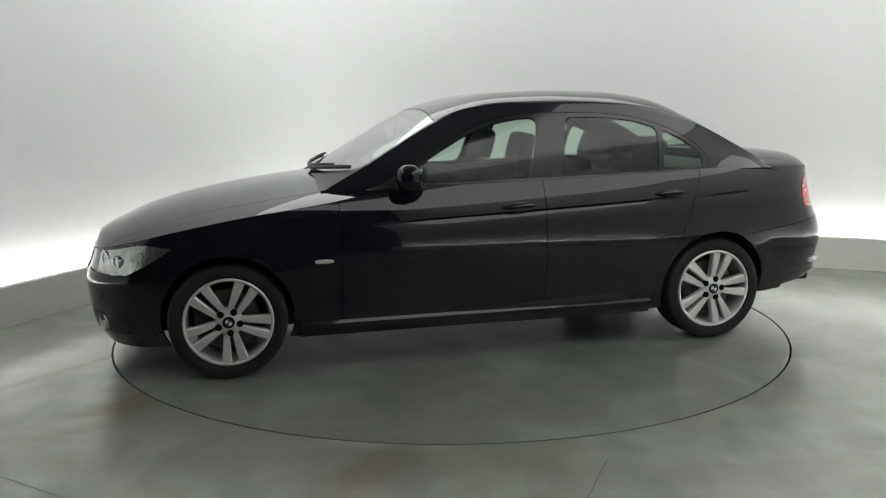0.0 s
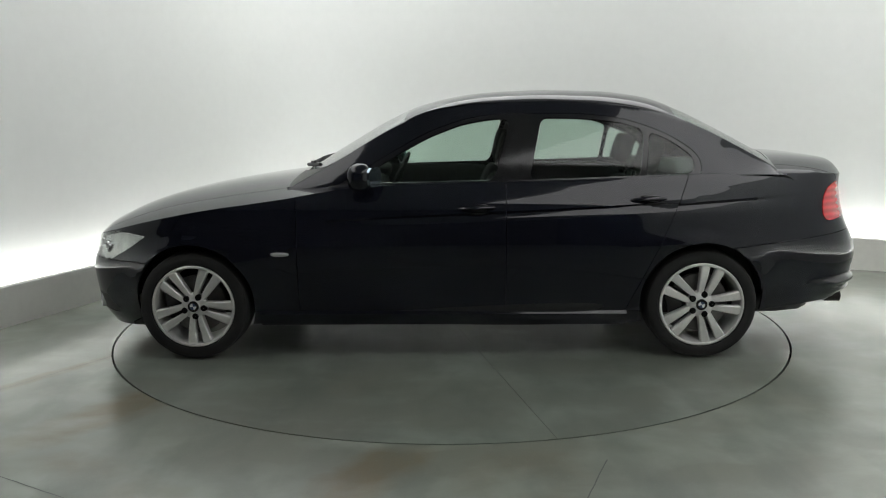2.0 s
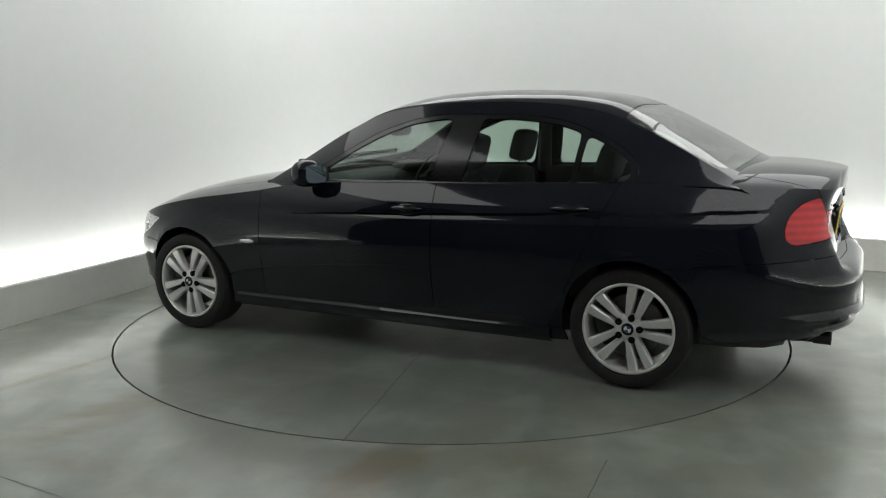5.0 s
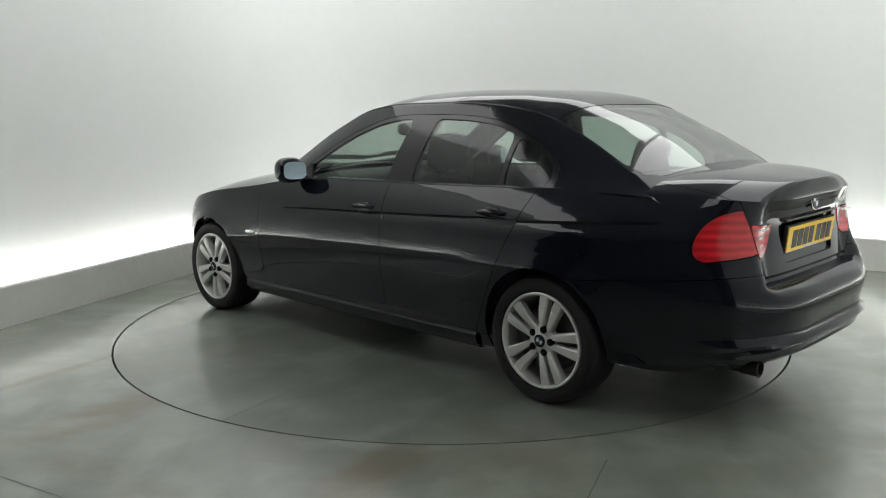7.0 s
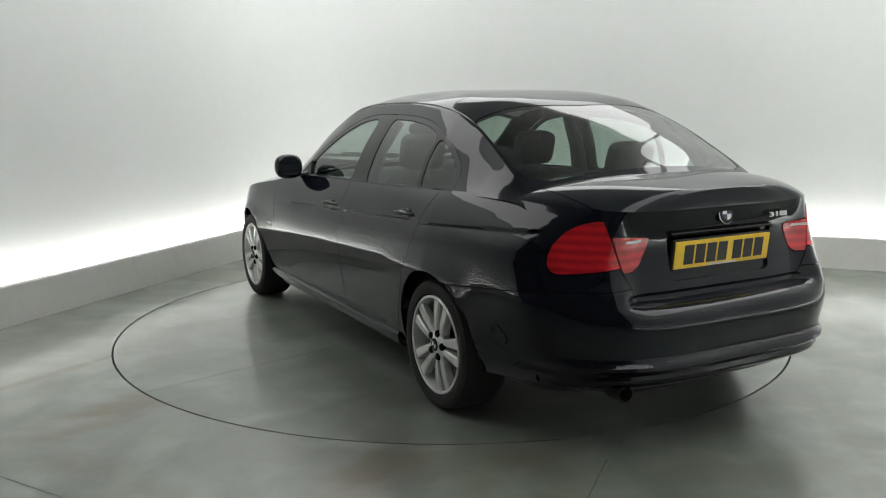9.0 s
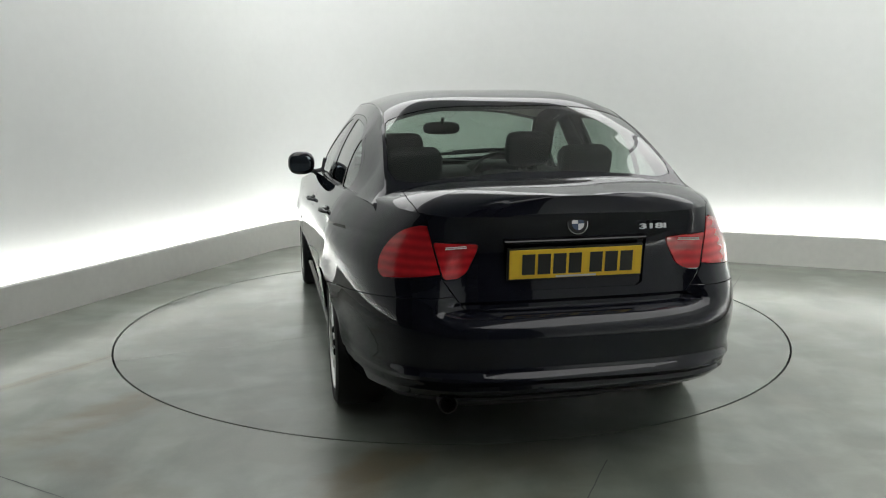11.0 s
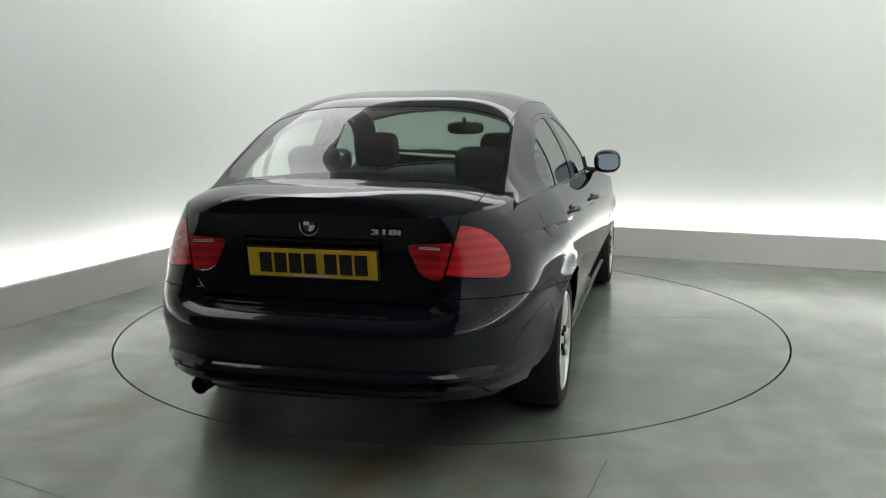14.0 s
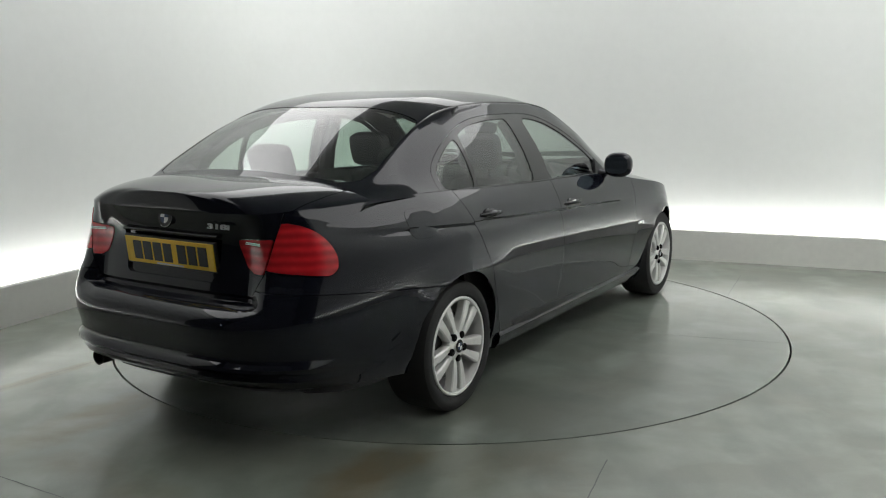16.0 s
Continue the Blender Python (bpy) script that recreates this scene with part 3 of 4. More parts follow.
take(25, cut(bm, zone(22, lambda c: c.x < -1.9 and c.z < 1), [(-0.05, 0.868), (0.288, 0.866), (0.268, 0.70), (0.25, 0.688), (-0.05, 0.688)], "yz"))
# hood and lid on the deck
take(30, cut(bm, zone(1, lambda c: c.x > 0.3), [(0.80, -0.1), (0.80, 0.70), (1.3, 0.715), (1.8, 0.66), (2.3, 0.48), (2.3, -0.1)], "xy"))
take(22, cut(bm, zone(1, lambda c: c.x < -1.4), [(-1.735, -0.1), (-1.735, 0.60), (-2.0, 0.60), (-2.5, 0.545), (-2.5, -0.1)], "xy"))

FRONT_DOORS, REAR_DOORS = {}, {}
for s, d in ((1, False), (-1, True)):
    wing = panel("front_wing", bm, zone(0, lambda c: c.x > 0.5) + zone(1, lambda c: c.x > 0.3), PAINT, car, flip=d)
    fd = panel("front_door", bm, zone(10), PAINT, car, flip=d)
    rd = panel("rear_door", bm, zone(11), PAINT, car, flip=d)
    FRONT_DOORS[s], REAR_DOORS[s] = fd, rd
    panel("sill", bm, zone(12), PAINT, car, flip=d)
    panel("rear_wing", bm, zone(0, lambda c: c.x < -0.5) + zone(1, lambda c: c.x < 0.3), PAINT, car, flip=d)
    hl = panel("headlamp", bm, zone(13), REFLECTOR, car, flip=d, proud=-0.022, gap=-0.004, lip=0.004, label="headlamp with ribbed chrome reflector")
    panel("headlamp_lens", bm, zone(13), LENS, hl, flip=d, lip=0.004, label="clear headlamp lens")
    gr = panel("grille", bm, zone(14), BLACK_GLOSS, car, flip=d, lip=0.02, label="upright grille opening with chrome surround")
    panel("fog_lamp_opening", bm, zone(17), BLACK_PLASTIC, car, flip=d, lip=0.03)
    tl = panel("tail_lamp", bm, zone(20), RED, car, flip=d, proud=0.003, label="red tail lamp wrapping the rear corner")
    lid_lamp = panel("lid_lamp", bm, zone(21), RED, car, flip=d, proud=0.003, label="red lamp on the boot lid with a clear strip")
panel("front_bumper", bm, zone(15), PAINT, car, both=True)
panel("air_intake", bm, zone(16), BLACK_PLASTIC, car, both=True, lip=0.03)
boot_lid = panel("boot_lid", bm, zone(22), PAINT, car, both=True)
panel("plate_recess", bm, zone(25), PAINT, boot_lid, both=True, proud=-0.012, lip=0.002, gap=-0.004)
rear_bumper = panel("rear_bumper", bm, zone(23), PAINT, car, both=True)
panel("bonnet", bm, zone(30), PAINT, car, both=True)
bm.free()

# dark inner structure: floor pan and wheel houses, seen only through the joints and under the sills
bm = bmesh.new()
soft_box(bm, (4.05, 1.50, 0.14), (-0.08, 0, 0.275), 8)
for wx in (1.78, -1.95):
    soft_box(bm, (0.34, 1.20, 0.30), (wx, 0, 0.42), 8)
soft_box(bm, (0.75, 1.30, 0.45), (1.38, 0, 0.58), 8)
soft_box(bm, (0.72, 1.24, 0.55), (-1.55, 0, 0.70), 8)
soft_box(bm, (0.10, 1.40, 0.35), (0.92, 0, 0.72), 8)
for sgn in (1, -1):
    soft_box(bm, (1.75, 0.06, 0.60), (-0.05, sgn * 0.84, 0.55), 8)
part("underbody", bm, BLACK_PLASTIC, car, "black underbody and inner arches")
for wx in (WHEEL_X, -WHEEL_X):
    for sgn in (1, -1):
        bm = bmesh.new()
        n = 24
        rows = []
        for r, y in ((0.338, 0.835 if wx > 0 else 0.80), (0.36, 0.77), (0.36, 0.60), (0.05, 0.60)):
            rows.append([bm.verts.new((wx + r * math.cos(a), sgn * y, HUB_Z + 0.01 + r * math.sin(a))) for a in [math.pi * (0.02 + 0.96 * k / n) for k in range(n + 1)]])
        for a, b in zip(rows, rows[1:]):
            for k in range(n):
                bm.faces.new((a[k], a[k + 1], b[k + 1], b[k]))
        part("wheel_arch_liner", bm, BLACK_PLASTIC, car)

# ---- greenhouse ----
RAIL_Z = spline((0.86, 0.93), (0.78, 0.975), (0.6, 1.072), (0.3, 1.245), (0.131, 1.322), (-0.074, 1.362), (-0.385, 1.376), (-0.69, 1.376), (-0.935, 1.359),
                (-1.146, 1.324), (-1.36, 1.255), (-1.6, 1.135), (-1.75, 1.052), (-1.92, 0.95))
RAIL_Y = spline((0.86, 0.72), (0.5, 0.68), (0.13, 0.61), (-0.4, 0.592), (-0.9, 0.593), (-1.2, 0.602), (-1.45, 0.626), (-1.7, 0.652), (-1.92, 0.66))
TOP_Z = spline((0.90, 0.975), (0.80, 1.03), (0.6, 1.15), (0.341, 1.296), (0.214, 1.352), (0.08, 1.392), (-0.1, 1.428), (-0.37, 1.450), (-0.716, 1.452), (-0.99, 1.436),
               (-1.2, 1.396), (-1.33, 1.348), (-1.6, 1.222), (-1.80, 1.115), (-1.92, 1.062))
BELT_Y = spline((0.90, 0.745), (0.5, 0.795), (0, 0.80), (-0.8, 0.79), (-1.2, 0.782), (-1.45, 0.772), (-1.65, 0.752), (-1.92, 0.71))


def greenhouse():
    bm = bmesh.new()
    lay = bm.faces.layers.int.new("zone")
    n, ns, nt = 110, 16, 20
    grid = []
    for k in range(n + 1):
        x = 0.88 - 2.78 * k / n
        yb, zb, yr, zr = BELT_Y(x), min(SHOULDER(x), RAIL_Z(x)) - 0.012, RAIL_Y(x), RAIL_Z(x)
        swell = 0.030 - 0.055 * min(1.0, max(0.0, (-1.15 - x) / 0.4))
        col = []
        for i in range(ns + 1):
            s = i / ns
            y = yb + (yr - yb) * s + swell * math.sin(math.pi * s) * min(1, max(0, (zr - zb) / 0.3))
            col.append(bm.verts.new((x, y, zb + (zr - zb) * s)))
        zt = max(TOP_Z(x), zr)
        crown = 2.0 + 2.2 * min(1.0, max(0.0, (0.35 - x) / 0.4)) - 1.8 * min(1.0, max(0.0, (-1.15 - x) / 0.35))
        for j in range(1, nt + 1):
            r = 1 - j / nt
            col.append(bm.verts.new((x, yr * r, zr + (zt - zr) * (1 - r ** crown))))
        grid.append(col)
    for a, b in zip(grid, grid[1:]):
        for i in range(len(a) - 1):
            f = bm.faces.new((a[i], b[i], b[i + 1], a[i + 1]))
            f[lay] = 0 if i < ns else 1
    return bm, lay


bm, ZONE = greenhouse()
# black surround strip of all side windows, then the panes in it
WIN_F = [(0.50, 0.958), (-0.262, 0.966), (-0.352, 1.298), (-0.236, 1.293), (-0.083, 1.266), (0.088, 1.202), (0.25, 1.115)]
WIN_R = [(-0.455, 0.972), (-1.045, 0.984), (-1.075, 1.232), (-0.928, 1.276), (-0.72, 1.296), (-0.525, 1.300)]
WIN_Q = [(-1.078, 0.986), (-1.315, 0.998), (-1.345, 1.03), (-1.335, 1.09), (-1.22, 1.172), (-1.108, 1.222)]
SURROUND = [(0.60, 0.94), (-1.36, 0.978), (-1.385, 1.03), (-1.365, 1.105), (-1.22, 1.203), (-1.07, 1.262), (-0.93, 1.302), (-0.72, 1.322), (-0.35, 1.324), (-0.23, 1.318),
            (-0.083, 1.292), (0.10, 1.228), (0.27, 1.136)]


SURROUND, WIN_F, WIN_R, WIN_Q = eased(SURROUND), eased(WIN_F, 0.03), eased(WIN_R, 0.02), eased(WIN_Q, 0.02)
take(5, cut(bm, zone(0), SURROUND, "xz"))
take(6, cut(bm, zone(5), WIN_F, "xz"))
take(7, cut(bm, zone(5), WIN_R, "xz"))
take(8, cut(bm, zone(5), WIN_Q, "xz"))
# screens
take(9, cut(bm, zone(1, lambda c: c.x > 0), [(0.90, -0.1), (0.893, 0.05), (0.868, 0.22), (0.82, 0.38), (0.755, 0.54), (0.70, 0.63), (0.66, 0.672), (0.45, 0.648), (0.235, 0.598), (0.225, 0.3), (0.222, -0.1)], "xy"))
take(12, cut(bm, zone(1, lambda c: c.x < -1), [(-1.285, -0.1), (-1.265, 0.575), (-1.29, 0.592), (-1.45, 0.610), (-1.66, 0.632), (-1.745, 0.612), (-1.80, 0.53), (-1.832, 0.30), (-1.838, -0.1)], "xy"))
take(14, zone(1, lambda c: c.x > 0.62))
panel("windscreen_base", bm, zone(14), BLACK_PLASTIC, car, both=True, lip=0.004, label="black plastic trim below the windscreen")
panel("roof", bm, zone(0) + zone(1), PAINT, car, both=True, lip=0.02)
panel("windscreen", bm, zone(9), GLASS_SCREEN, car, both=True, lip=0.003, proud=-0.002, label="green-tinted windscreen glass")
panel("rear_window", bm, zone(12), GLASS_REAR, car, both=True, lip=0.003, proud=-0.002, label="green-tinted heated rear window glass")
for d in (False, True):
    panel("window_surround", bm, zone(5), BLACK_GLOSS, car, flip=d, lip=0.015, proud=-0.001)
    panel("front_door_window", bm, zone(6), GLASS_SIDE, car, flip=d, lip=0.003, proud=-0.004)
    panel("rear_door_window", bm, zone(7), GLASS_SIDE, car, flip=d, lip=0.003, proud=-0.004)
    panel("quarter_window", bm, zone(8), GLASS_SIDE, car, flip=d, lip=0.003, proud=-0.004)
bm.free()


# ---- wheels ----
def wheel():
    """A wheel with its face towards +y, hub centre at the origin of the face."""
    w = new("wheel")
    w.parent = car
    bm = bmesh.new()
    lathe(bm, [(0.224, -0.012), (0.236, 0.004), (0.255, 0.008), (0.275, 0.007), (0.290, -0.002), (0.296, -0.018), (0.300, -0.045), (0.300, -0.175), (0.294, -0.205),
               (0.275, -0.222), (0.235, -0.215), (0.224, -0.205)], 72, closed=True)
    part("tyre", bm, RUBBER, w, "black rubber road tyre")
    rim = bmesh.new()
    lathe(rim, [(0.2275, -0.010), (0.2275, 0.000), (0.222, 0.004), (0.214, 0.002), (0.210, -0.008), (0.205, -0.05), (0.198, -0.19), (0.224, -0.205), (0.226, -0.19), (0.2275, -0.010)], 72)
    rim_ob = part("rim", rim, ALLOY, w, "silver five-double-spoke alloy rim")
    hub = bmesh.new()
    lathe(hub, [(0.001, 0.000), (0.034, 0.000), (0.037, -0.004), (0.060, -0.010), (0.070, -0.016), (0.074, -0.026), (0.072, -0.05), (0.001, -0.05)], 40)
    part("hub", hub, ALLOY, w)
    for k in range(10):
        pair, s = divmod(k, 2)
        s = 1 if s else -1
        base = math.pi / 2 + pair * 2 * math.pi / 5 + math.pi
        bm = bmesh.new()
        rows = []
        for i in range(9):
            u = i / 8
            r = 0.050 + (0.2125 - 0.050) * u
            side = s * (0.0195 + 0.0235 * u)
            half = 0.0135 + 0.0130 * u
            front = -0.012 + 0.006 * math.sin(math.pi * u) + 0.008 * u
            ca, sa = math.cos(base), math.sin(base)
            ring = []
            for o, y in ((-half, front - 0.040), (-half, front - 0.006), (-half * 0.72, front), (half * 0.72, front), (half, front - 0.006), (half, front - 0.040)):
                a = side + o
                ring.append(bm.verts.new((r * ca - a * sa, y, r * sa + a * ca)))
            rows.append(ring)
        for a, b in zip(rows, rows[1:]):
            for q in range(6):
                bm.faces.new((a[q], a[(q + 1) % 6], b[(q + 1) % 6], b[q]))
        bm.faces.new(rows[0])
        bm.faces.new(rows[-1][::-1])
        part("spoke", bm, ALLOY, w)
    for k in range(5):
        a = math.pi / 2 + k * 2 * math.pi / 5 + math.pi
        bm = bmesh.new()
        lathe(bm, [(0.001, 0.002), (0.013, 0.002), (0.0172, -0.003), (0.0172, -0.02)], 14)
        bmesh.ops.translate(bm, verts=bm.verts[:], vec=(0.056 * math.cos(a), -0.001, 0.056 * math.sin(a)))
        part("wheel_bolt", bm, GAP, w)
    # plain two-colour roundel on the cap
    bm = bmesh.new()
    lathe(bm, [(0.001, 0.0025), (0.026, 0.0025), (0.030, 0.002), (0.031, -0.002)], 32)
    cap = part("centre_cap", bm, BLACK_GLOSS, w)
    for q in range(4):
        bm = bmesh.new()
        c = bm.verts.new((0, 0.0042, 0))
        arc = [bm.verts.new((0.018 * math.cos(a), 0.0042, 0.018 * math.sin(a))) for a in [math.pi / 2 * (q + i / 6) for i in range(7)]]
        for a, b in zip(arc, arc[1:]):
            bm.faces.new((c, a, b))
        part("cap_quarter", bm, BLUE if q % 2 else BADGE_WHITE, w)
    bm = bmesh.new()
    lathe(bm, [(0.001, -0.075), (0.155, -0.075), (0.160, -0.080), (0.160, -0.095), (0.155, -0.1), (0.001, -0.1)], 48)
    part("brake_disc", bm, STEEL, w, "grey steel brake disc")
    bm = bmesh.new()
    soft_box(bm, (0.09, 0.07, 0.19), (0.125, -0.085, 0.03), 5)
    part("brake_caliper", bm, BLACK_PLASTIC, w)
    return w


first = wheel()
spots = [(WHEEL_X, 0.912, 7, False), (-WHEEL_X, 0.868, 20, False), (WHEEL_X, -0.912, 0, True), (-WHEEL_X, -0.868, 0, True)]
for i, (x, y, roll, turned) in enumerate(spots):
    m = pose(x, y, HUB_Z, 0, 0, 180 if turned else 0) @ pose(0, 0, 0, 0, roll, 0)
    if i == 0:
        first.matrix_basis = m
    else:
        copy_thing(first, m)


# ---- fittings of the car ----
def mirrored(build, name, mat, label="", parent=None, **kw):
    """The same part on both flanks."""
    obs = []
    for sgn in (1, -1):
        bm = bmesh.new()
        build(bm)
        if sgn < 0:
            for v in bm.verts:
                v.co.y = -v.co.y
        obs.append(part(name, bm, mat, parent[sgn] if parent else car, label, **kw))
    return dict(zip((1, -1), obs))


def skin(x, z):
    w = 1.0
    if x < REAR_X:
        w = (1 - ((x - REAR_X) / (CORNER_TAIL(z) - REAR_X)) ** REAR_POWER) ** (1 / REAR_POWER)
    return side_y(x, z, None, w)


# door handles: a curved bar over a scooped dish
for hx, hz, doors in ((-0.165, 0.822, FRONT_DOORS), (-1.075, 0.862, REAR_DOORS)):
    def dish(bm):
        soft_box(bm, (0.115, 0.020, 0.062), (hx - 0.01, skin(hx, hz + 0.01) - 0.004, hz + 0.002), 3, 8, Matrix.Rotation(radians(3), 4, "Y"))

    def grip(bm):
        y = skin(hx, hz + 0.012)
        tube(bm, [(hx + 0.095 - 0.19 * i / 10, y - 0.004 + 0.030 * math.sin(math.pi * i / 10) ** 0.6, hz + 0.004 + 0.006 * i / 10 + 0.006 * math.sin(math.pi * i / 10)) for i in range(11)],
             [0.006 + 0.009 * math.sin(math.pi * (i + 0.6) / 11.2) for i in range(11)], 10, 0.85)
    mirrored(dish, "handle_dish", BLACK_GLOSS, parent=doors)
    mirrored(grip, "door_handle", PAINT, "body-coloured door handle", parent=doors)


# door mirrors
def mirror_shell(bm):
    soft_box(bm, (0.135, 0.172, 0.150), (0.44, 0.928, 1.000), 2.6, 14, Matrix.Rotation(radians(-14), 4, "Z"))


def mirror_foot(bm):
    tube(bm, [(0.46, 0.775, 0.955), (0.455, 0.81, 0.945), (0.445, 0.85, 0.945), (0.44, 0.88, 0.955)], [0.035, 0.030, 0.026, 0.03], 12, 0.55)


def mirror_face(bm):
    n = 40
    ring = []
    for k in range(n):
        c, q = math.cos(2 * math.pi * k / n), math.sin(2 * math.pi * k / n)
        ring.append((0.066 * math.copysign(abs(c) ** 0.6, c), 0.051 * math.copysign(abs(q) ** 0.6, q)))
    front, back = ([bm.verts.new((o, y, z)) for y, z in ring] for o in (-0.004, 0.030))
    bm.faces.new(front)
    bm.faces.new(back[::-1])
    for k in range(n):
        bm.faces.new((front[k], back[k], back[(k + 1) % n], front[(k + 1) % n]))
    bmesh.ops.transform(bm, matrix=Matrix.Translation((0.368, 0.940, 1.002)) @ Matrix.Rotation(radians(-22), 4, "Z"), verts=bm.verts[:])


def mirror_base(bm):
    vs = [bm.verts.new(p) for p in ((0.60, 0.776, 0.944), (0.38, 0.792, 0.948), (0.40, 0.772, 1.035), (0.60, 0.79, 0.944), (0.38, 0.806, 0.948), (0.40, 0.786, 1.035))]
    for q in ((0, 1, 2), (5, 4, 3), (0, 3, 4, 1), (1, 4, 5, 2), (2, 5, 3, 0)):
        bm.faces.new([vs[i] for i in q])


shells = mirrored(mirror_shell, "door_mirror", PAINT, "black rounded door mirror housing")
mirrored(mirror_foot, "mirror_foot", BLACK_PLASTIC, parent=shells)
mirrored(mirror_face, "mirror_glass", MIRROR, "silvered mirror glass", parent=shells)
mirrored(mirror_base, "mirror_base", BLACK_PLASTIC)


# wing indicators, side skirt ledge, window sill strip
def indicator(bm):
    soft_box(bm, (0.110, 0.012, 0.024), (0.895, skin(0.895, 0.588), 0.588), 2.6, 8)


def skirt(bm):
    rows = []
    for k in range(25):
        x = 1.02 - 2.0 * k / 24
        y = PLAN(x) * SECTION(0.25)
        rows.append([bm.verts.new((x, y + o, z)) for o, z in ((-0.05, 0.280), (0.005, 0.264), (0.015, 0.248), (0.009, 0.212), (-0.02, 0.180), (-0.06, 0.176))])
    for a, b in zip(rows, rows[1:]):
        for q in range(5):
            bm.faces.new((a[q], b[q], b[q + 1], a[q + 1]))


def sill_strip(bm):
    rows = []
    for k in range(41):
        x = 0.60 - 1.94 * k / 40
        thin = min(1.0, (40 - k) / 5 + 0.1)
        y, z = BELT_Y(x) - 0.006 + 0.010 * thin, SHOULDER(x) - 0.006
        rows.append([bm.verts.new((x, y + o * thin, z + h * thin)) for o, h in ((-0.02, 0.012), (0.004, 0.013), (0.009, 0.006), (0.010, -0.006), (-0.02, -0.008))])
    for a, b in zip(rows, rows[1:]):
        for q in range(5):
            bm.faces.new((a[q], b[q], b[(q + 1) % 5], a[(q + 1) % 5]))
    bm.faces.new(rows[0])
    bm.faces.new(rows[-1][::-1])


def fuel_flap():
    bm = bmesh.new()
    outline = []
    for i in range(28):
        a = 2 * math.pi * i / 28
        c, s = math.cos(a), math.sin(a)
        x = -1.60 + 0.085 * math.copysign(abs(c) ** 0.5, c)
        z = 0.885 + 0.062 * math.copysign(abs(s) ** 0.5, s)
        outline.append((x, z))
    top = [bm.verts.new((x, -skin(x, z) - 0.0012, z)) for x, z in outline]
    edge = [bm.verts.new((x, -skin(x, z) + 0.006, z)) for x, z in outline]
    mid = bm.verts.new((-1.60, -skin(-1.60, 0.885) - 0.002, 0.885))
    for i in range(28):
        j = (i + 1) % 28
        bm.faces.new((mid, top[i], top[j]))
        bm.faces.new((top[i], edge[i], edge[j], top[j]))
    return bm


mirrored(indicator, "wing_indicator", CLEAR, "clear wing indicator lens")
mirrored(skirt, "side_skirt", PAINT)
mirrored(sill_strip, "window_sill_strip", BLACK_GLOSS)


# number plate with plain bars
plate = bmesh.new()
box(plate, -0.003, 0.003, -0.262, 0.262, -0.056, 0.056)
plate_ob = part("number_plate", plate, YELLOW, car, "yellow rear number plate with black bars", smooth=False, bevel=0.002)
plate_ob.matrix_basis = pose(-2.246, 0, 0.786, 0, -6, 0)
x = 0.213
for i, wbar in enumerate((0.050, 0.050, 0.050, 0.050, 0.050, 0.050, 0.050)):
    bm = bmesh.new()
    box(bm, -0.0045, -0.003, x - wbar, x, -0.0395, 0.0395)
    part("plate_bar", bm, INK, plate_ob, smooth=False)
    x -= wbar + (0.033 if i == 3 else 0.011)
bm = bmesh.new()
box(bm, -0.0042, -0.003, -0.08, 0.08, -0.0535, -0.0465)
part("plate_bar", bm, BADGE_WHITE, plate_ob, smooth=False)
bm = bmesh.new()
box(bm, 0.004, 0.018, -0.268, 0.268, -0.062, 0.062)
holder = part("plate_holder", bm, BLACK_PLASTIC, plate_ob, smooth=False)
bm = bmesh.new()
tube(bm, [(-2.243 + 0.004 * abs(k - 8) / 8, 0.28 - 0.56 * k / 16, 0.872) for k in range(17)], 0.010, 8, 0.7)
part("lid_handle_bar", bm, BLACK_GLOSS, boot_lid)

# round badge in plain colours and the model lettering
badge = bmesh.new()
lathe(badge, [(0.001, -0.006), (0.036, -0.006), (0.0405, -0.003), (0.041, 0.004)], 40, "x")
badge_ob = part("lid_badge", badge, CHROME, car, "round blue and white badge in a chrome ring")
badge_ob.matrix_basis = pose(-2.252, 0, 0.934, 0, 10, 0)
bm = bmesh.new()
lathe(bm, [(0.024, -0.0068), (0.037, -0.0068), (0.037, -0.004)], 40, "x")
part("badge_ring", bm, BLACK_GLOSS, badge_ob)
for q in range(4):
    bm = bmesh.new()
    c = bm.verts.new((-0.0075, 0, 0))
    arc = [bm.verts.new((-0.0075, 0.024 * math.cos(a), 0.024 * math.sin(a))) for a in [math.pi / 2 * (q + i / 6) for i in range(7)]]
    for a, b in zip(arc, arc[1:]):
        bm.faces.new((c, a, b))
    part("badge_quarter", bm, BLUE if q % 2 else BADGE_WHITE, badge_ob)


def lettering(name, body, size, mat, parent, m, stretch=1.0):
    cu = bpy.data.curves.new(name, "FONT")
    cu.body, cu.size, cu.extrude, cu.offset, cu.align_x = body, size, 0.0015, 0.0010, "CENTER"
    ob = new(name, cu)
    me = bpy.data.meshes.new_from_object(ob.evaluated_get(bpy.context.evaluated_depsgraph_get()))
    bpy.data.objects.remove(ob)
    me.materials.clear()
    me.materials.append(mat)
    me.transform(Matrix.Diagonal((stretch, 1, 1, 1)))
    ob = new(name, me)
    ob.parent = parent
    ob.matrix_basis = m
    return ob


lettering("model_lettering", "318i", 0.027, LETTER, boot_lid, pose(-2.256, -0.302, 0.907, 83, 0, -90 + 4), 2.5)

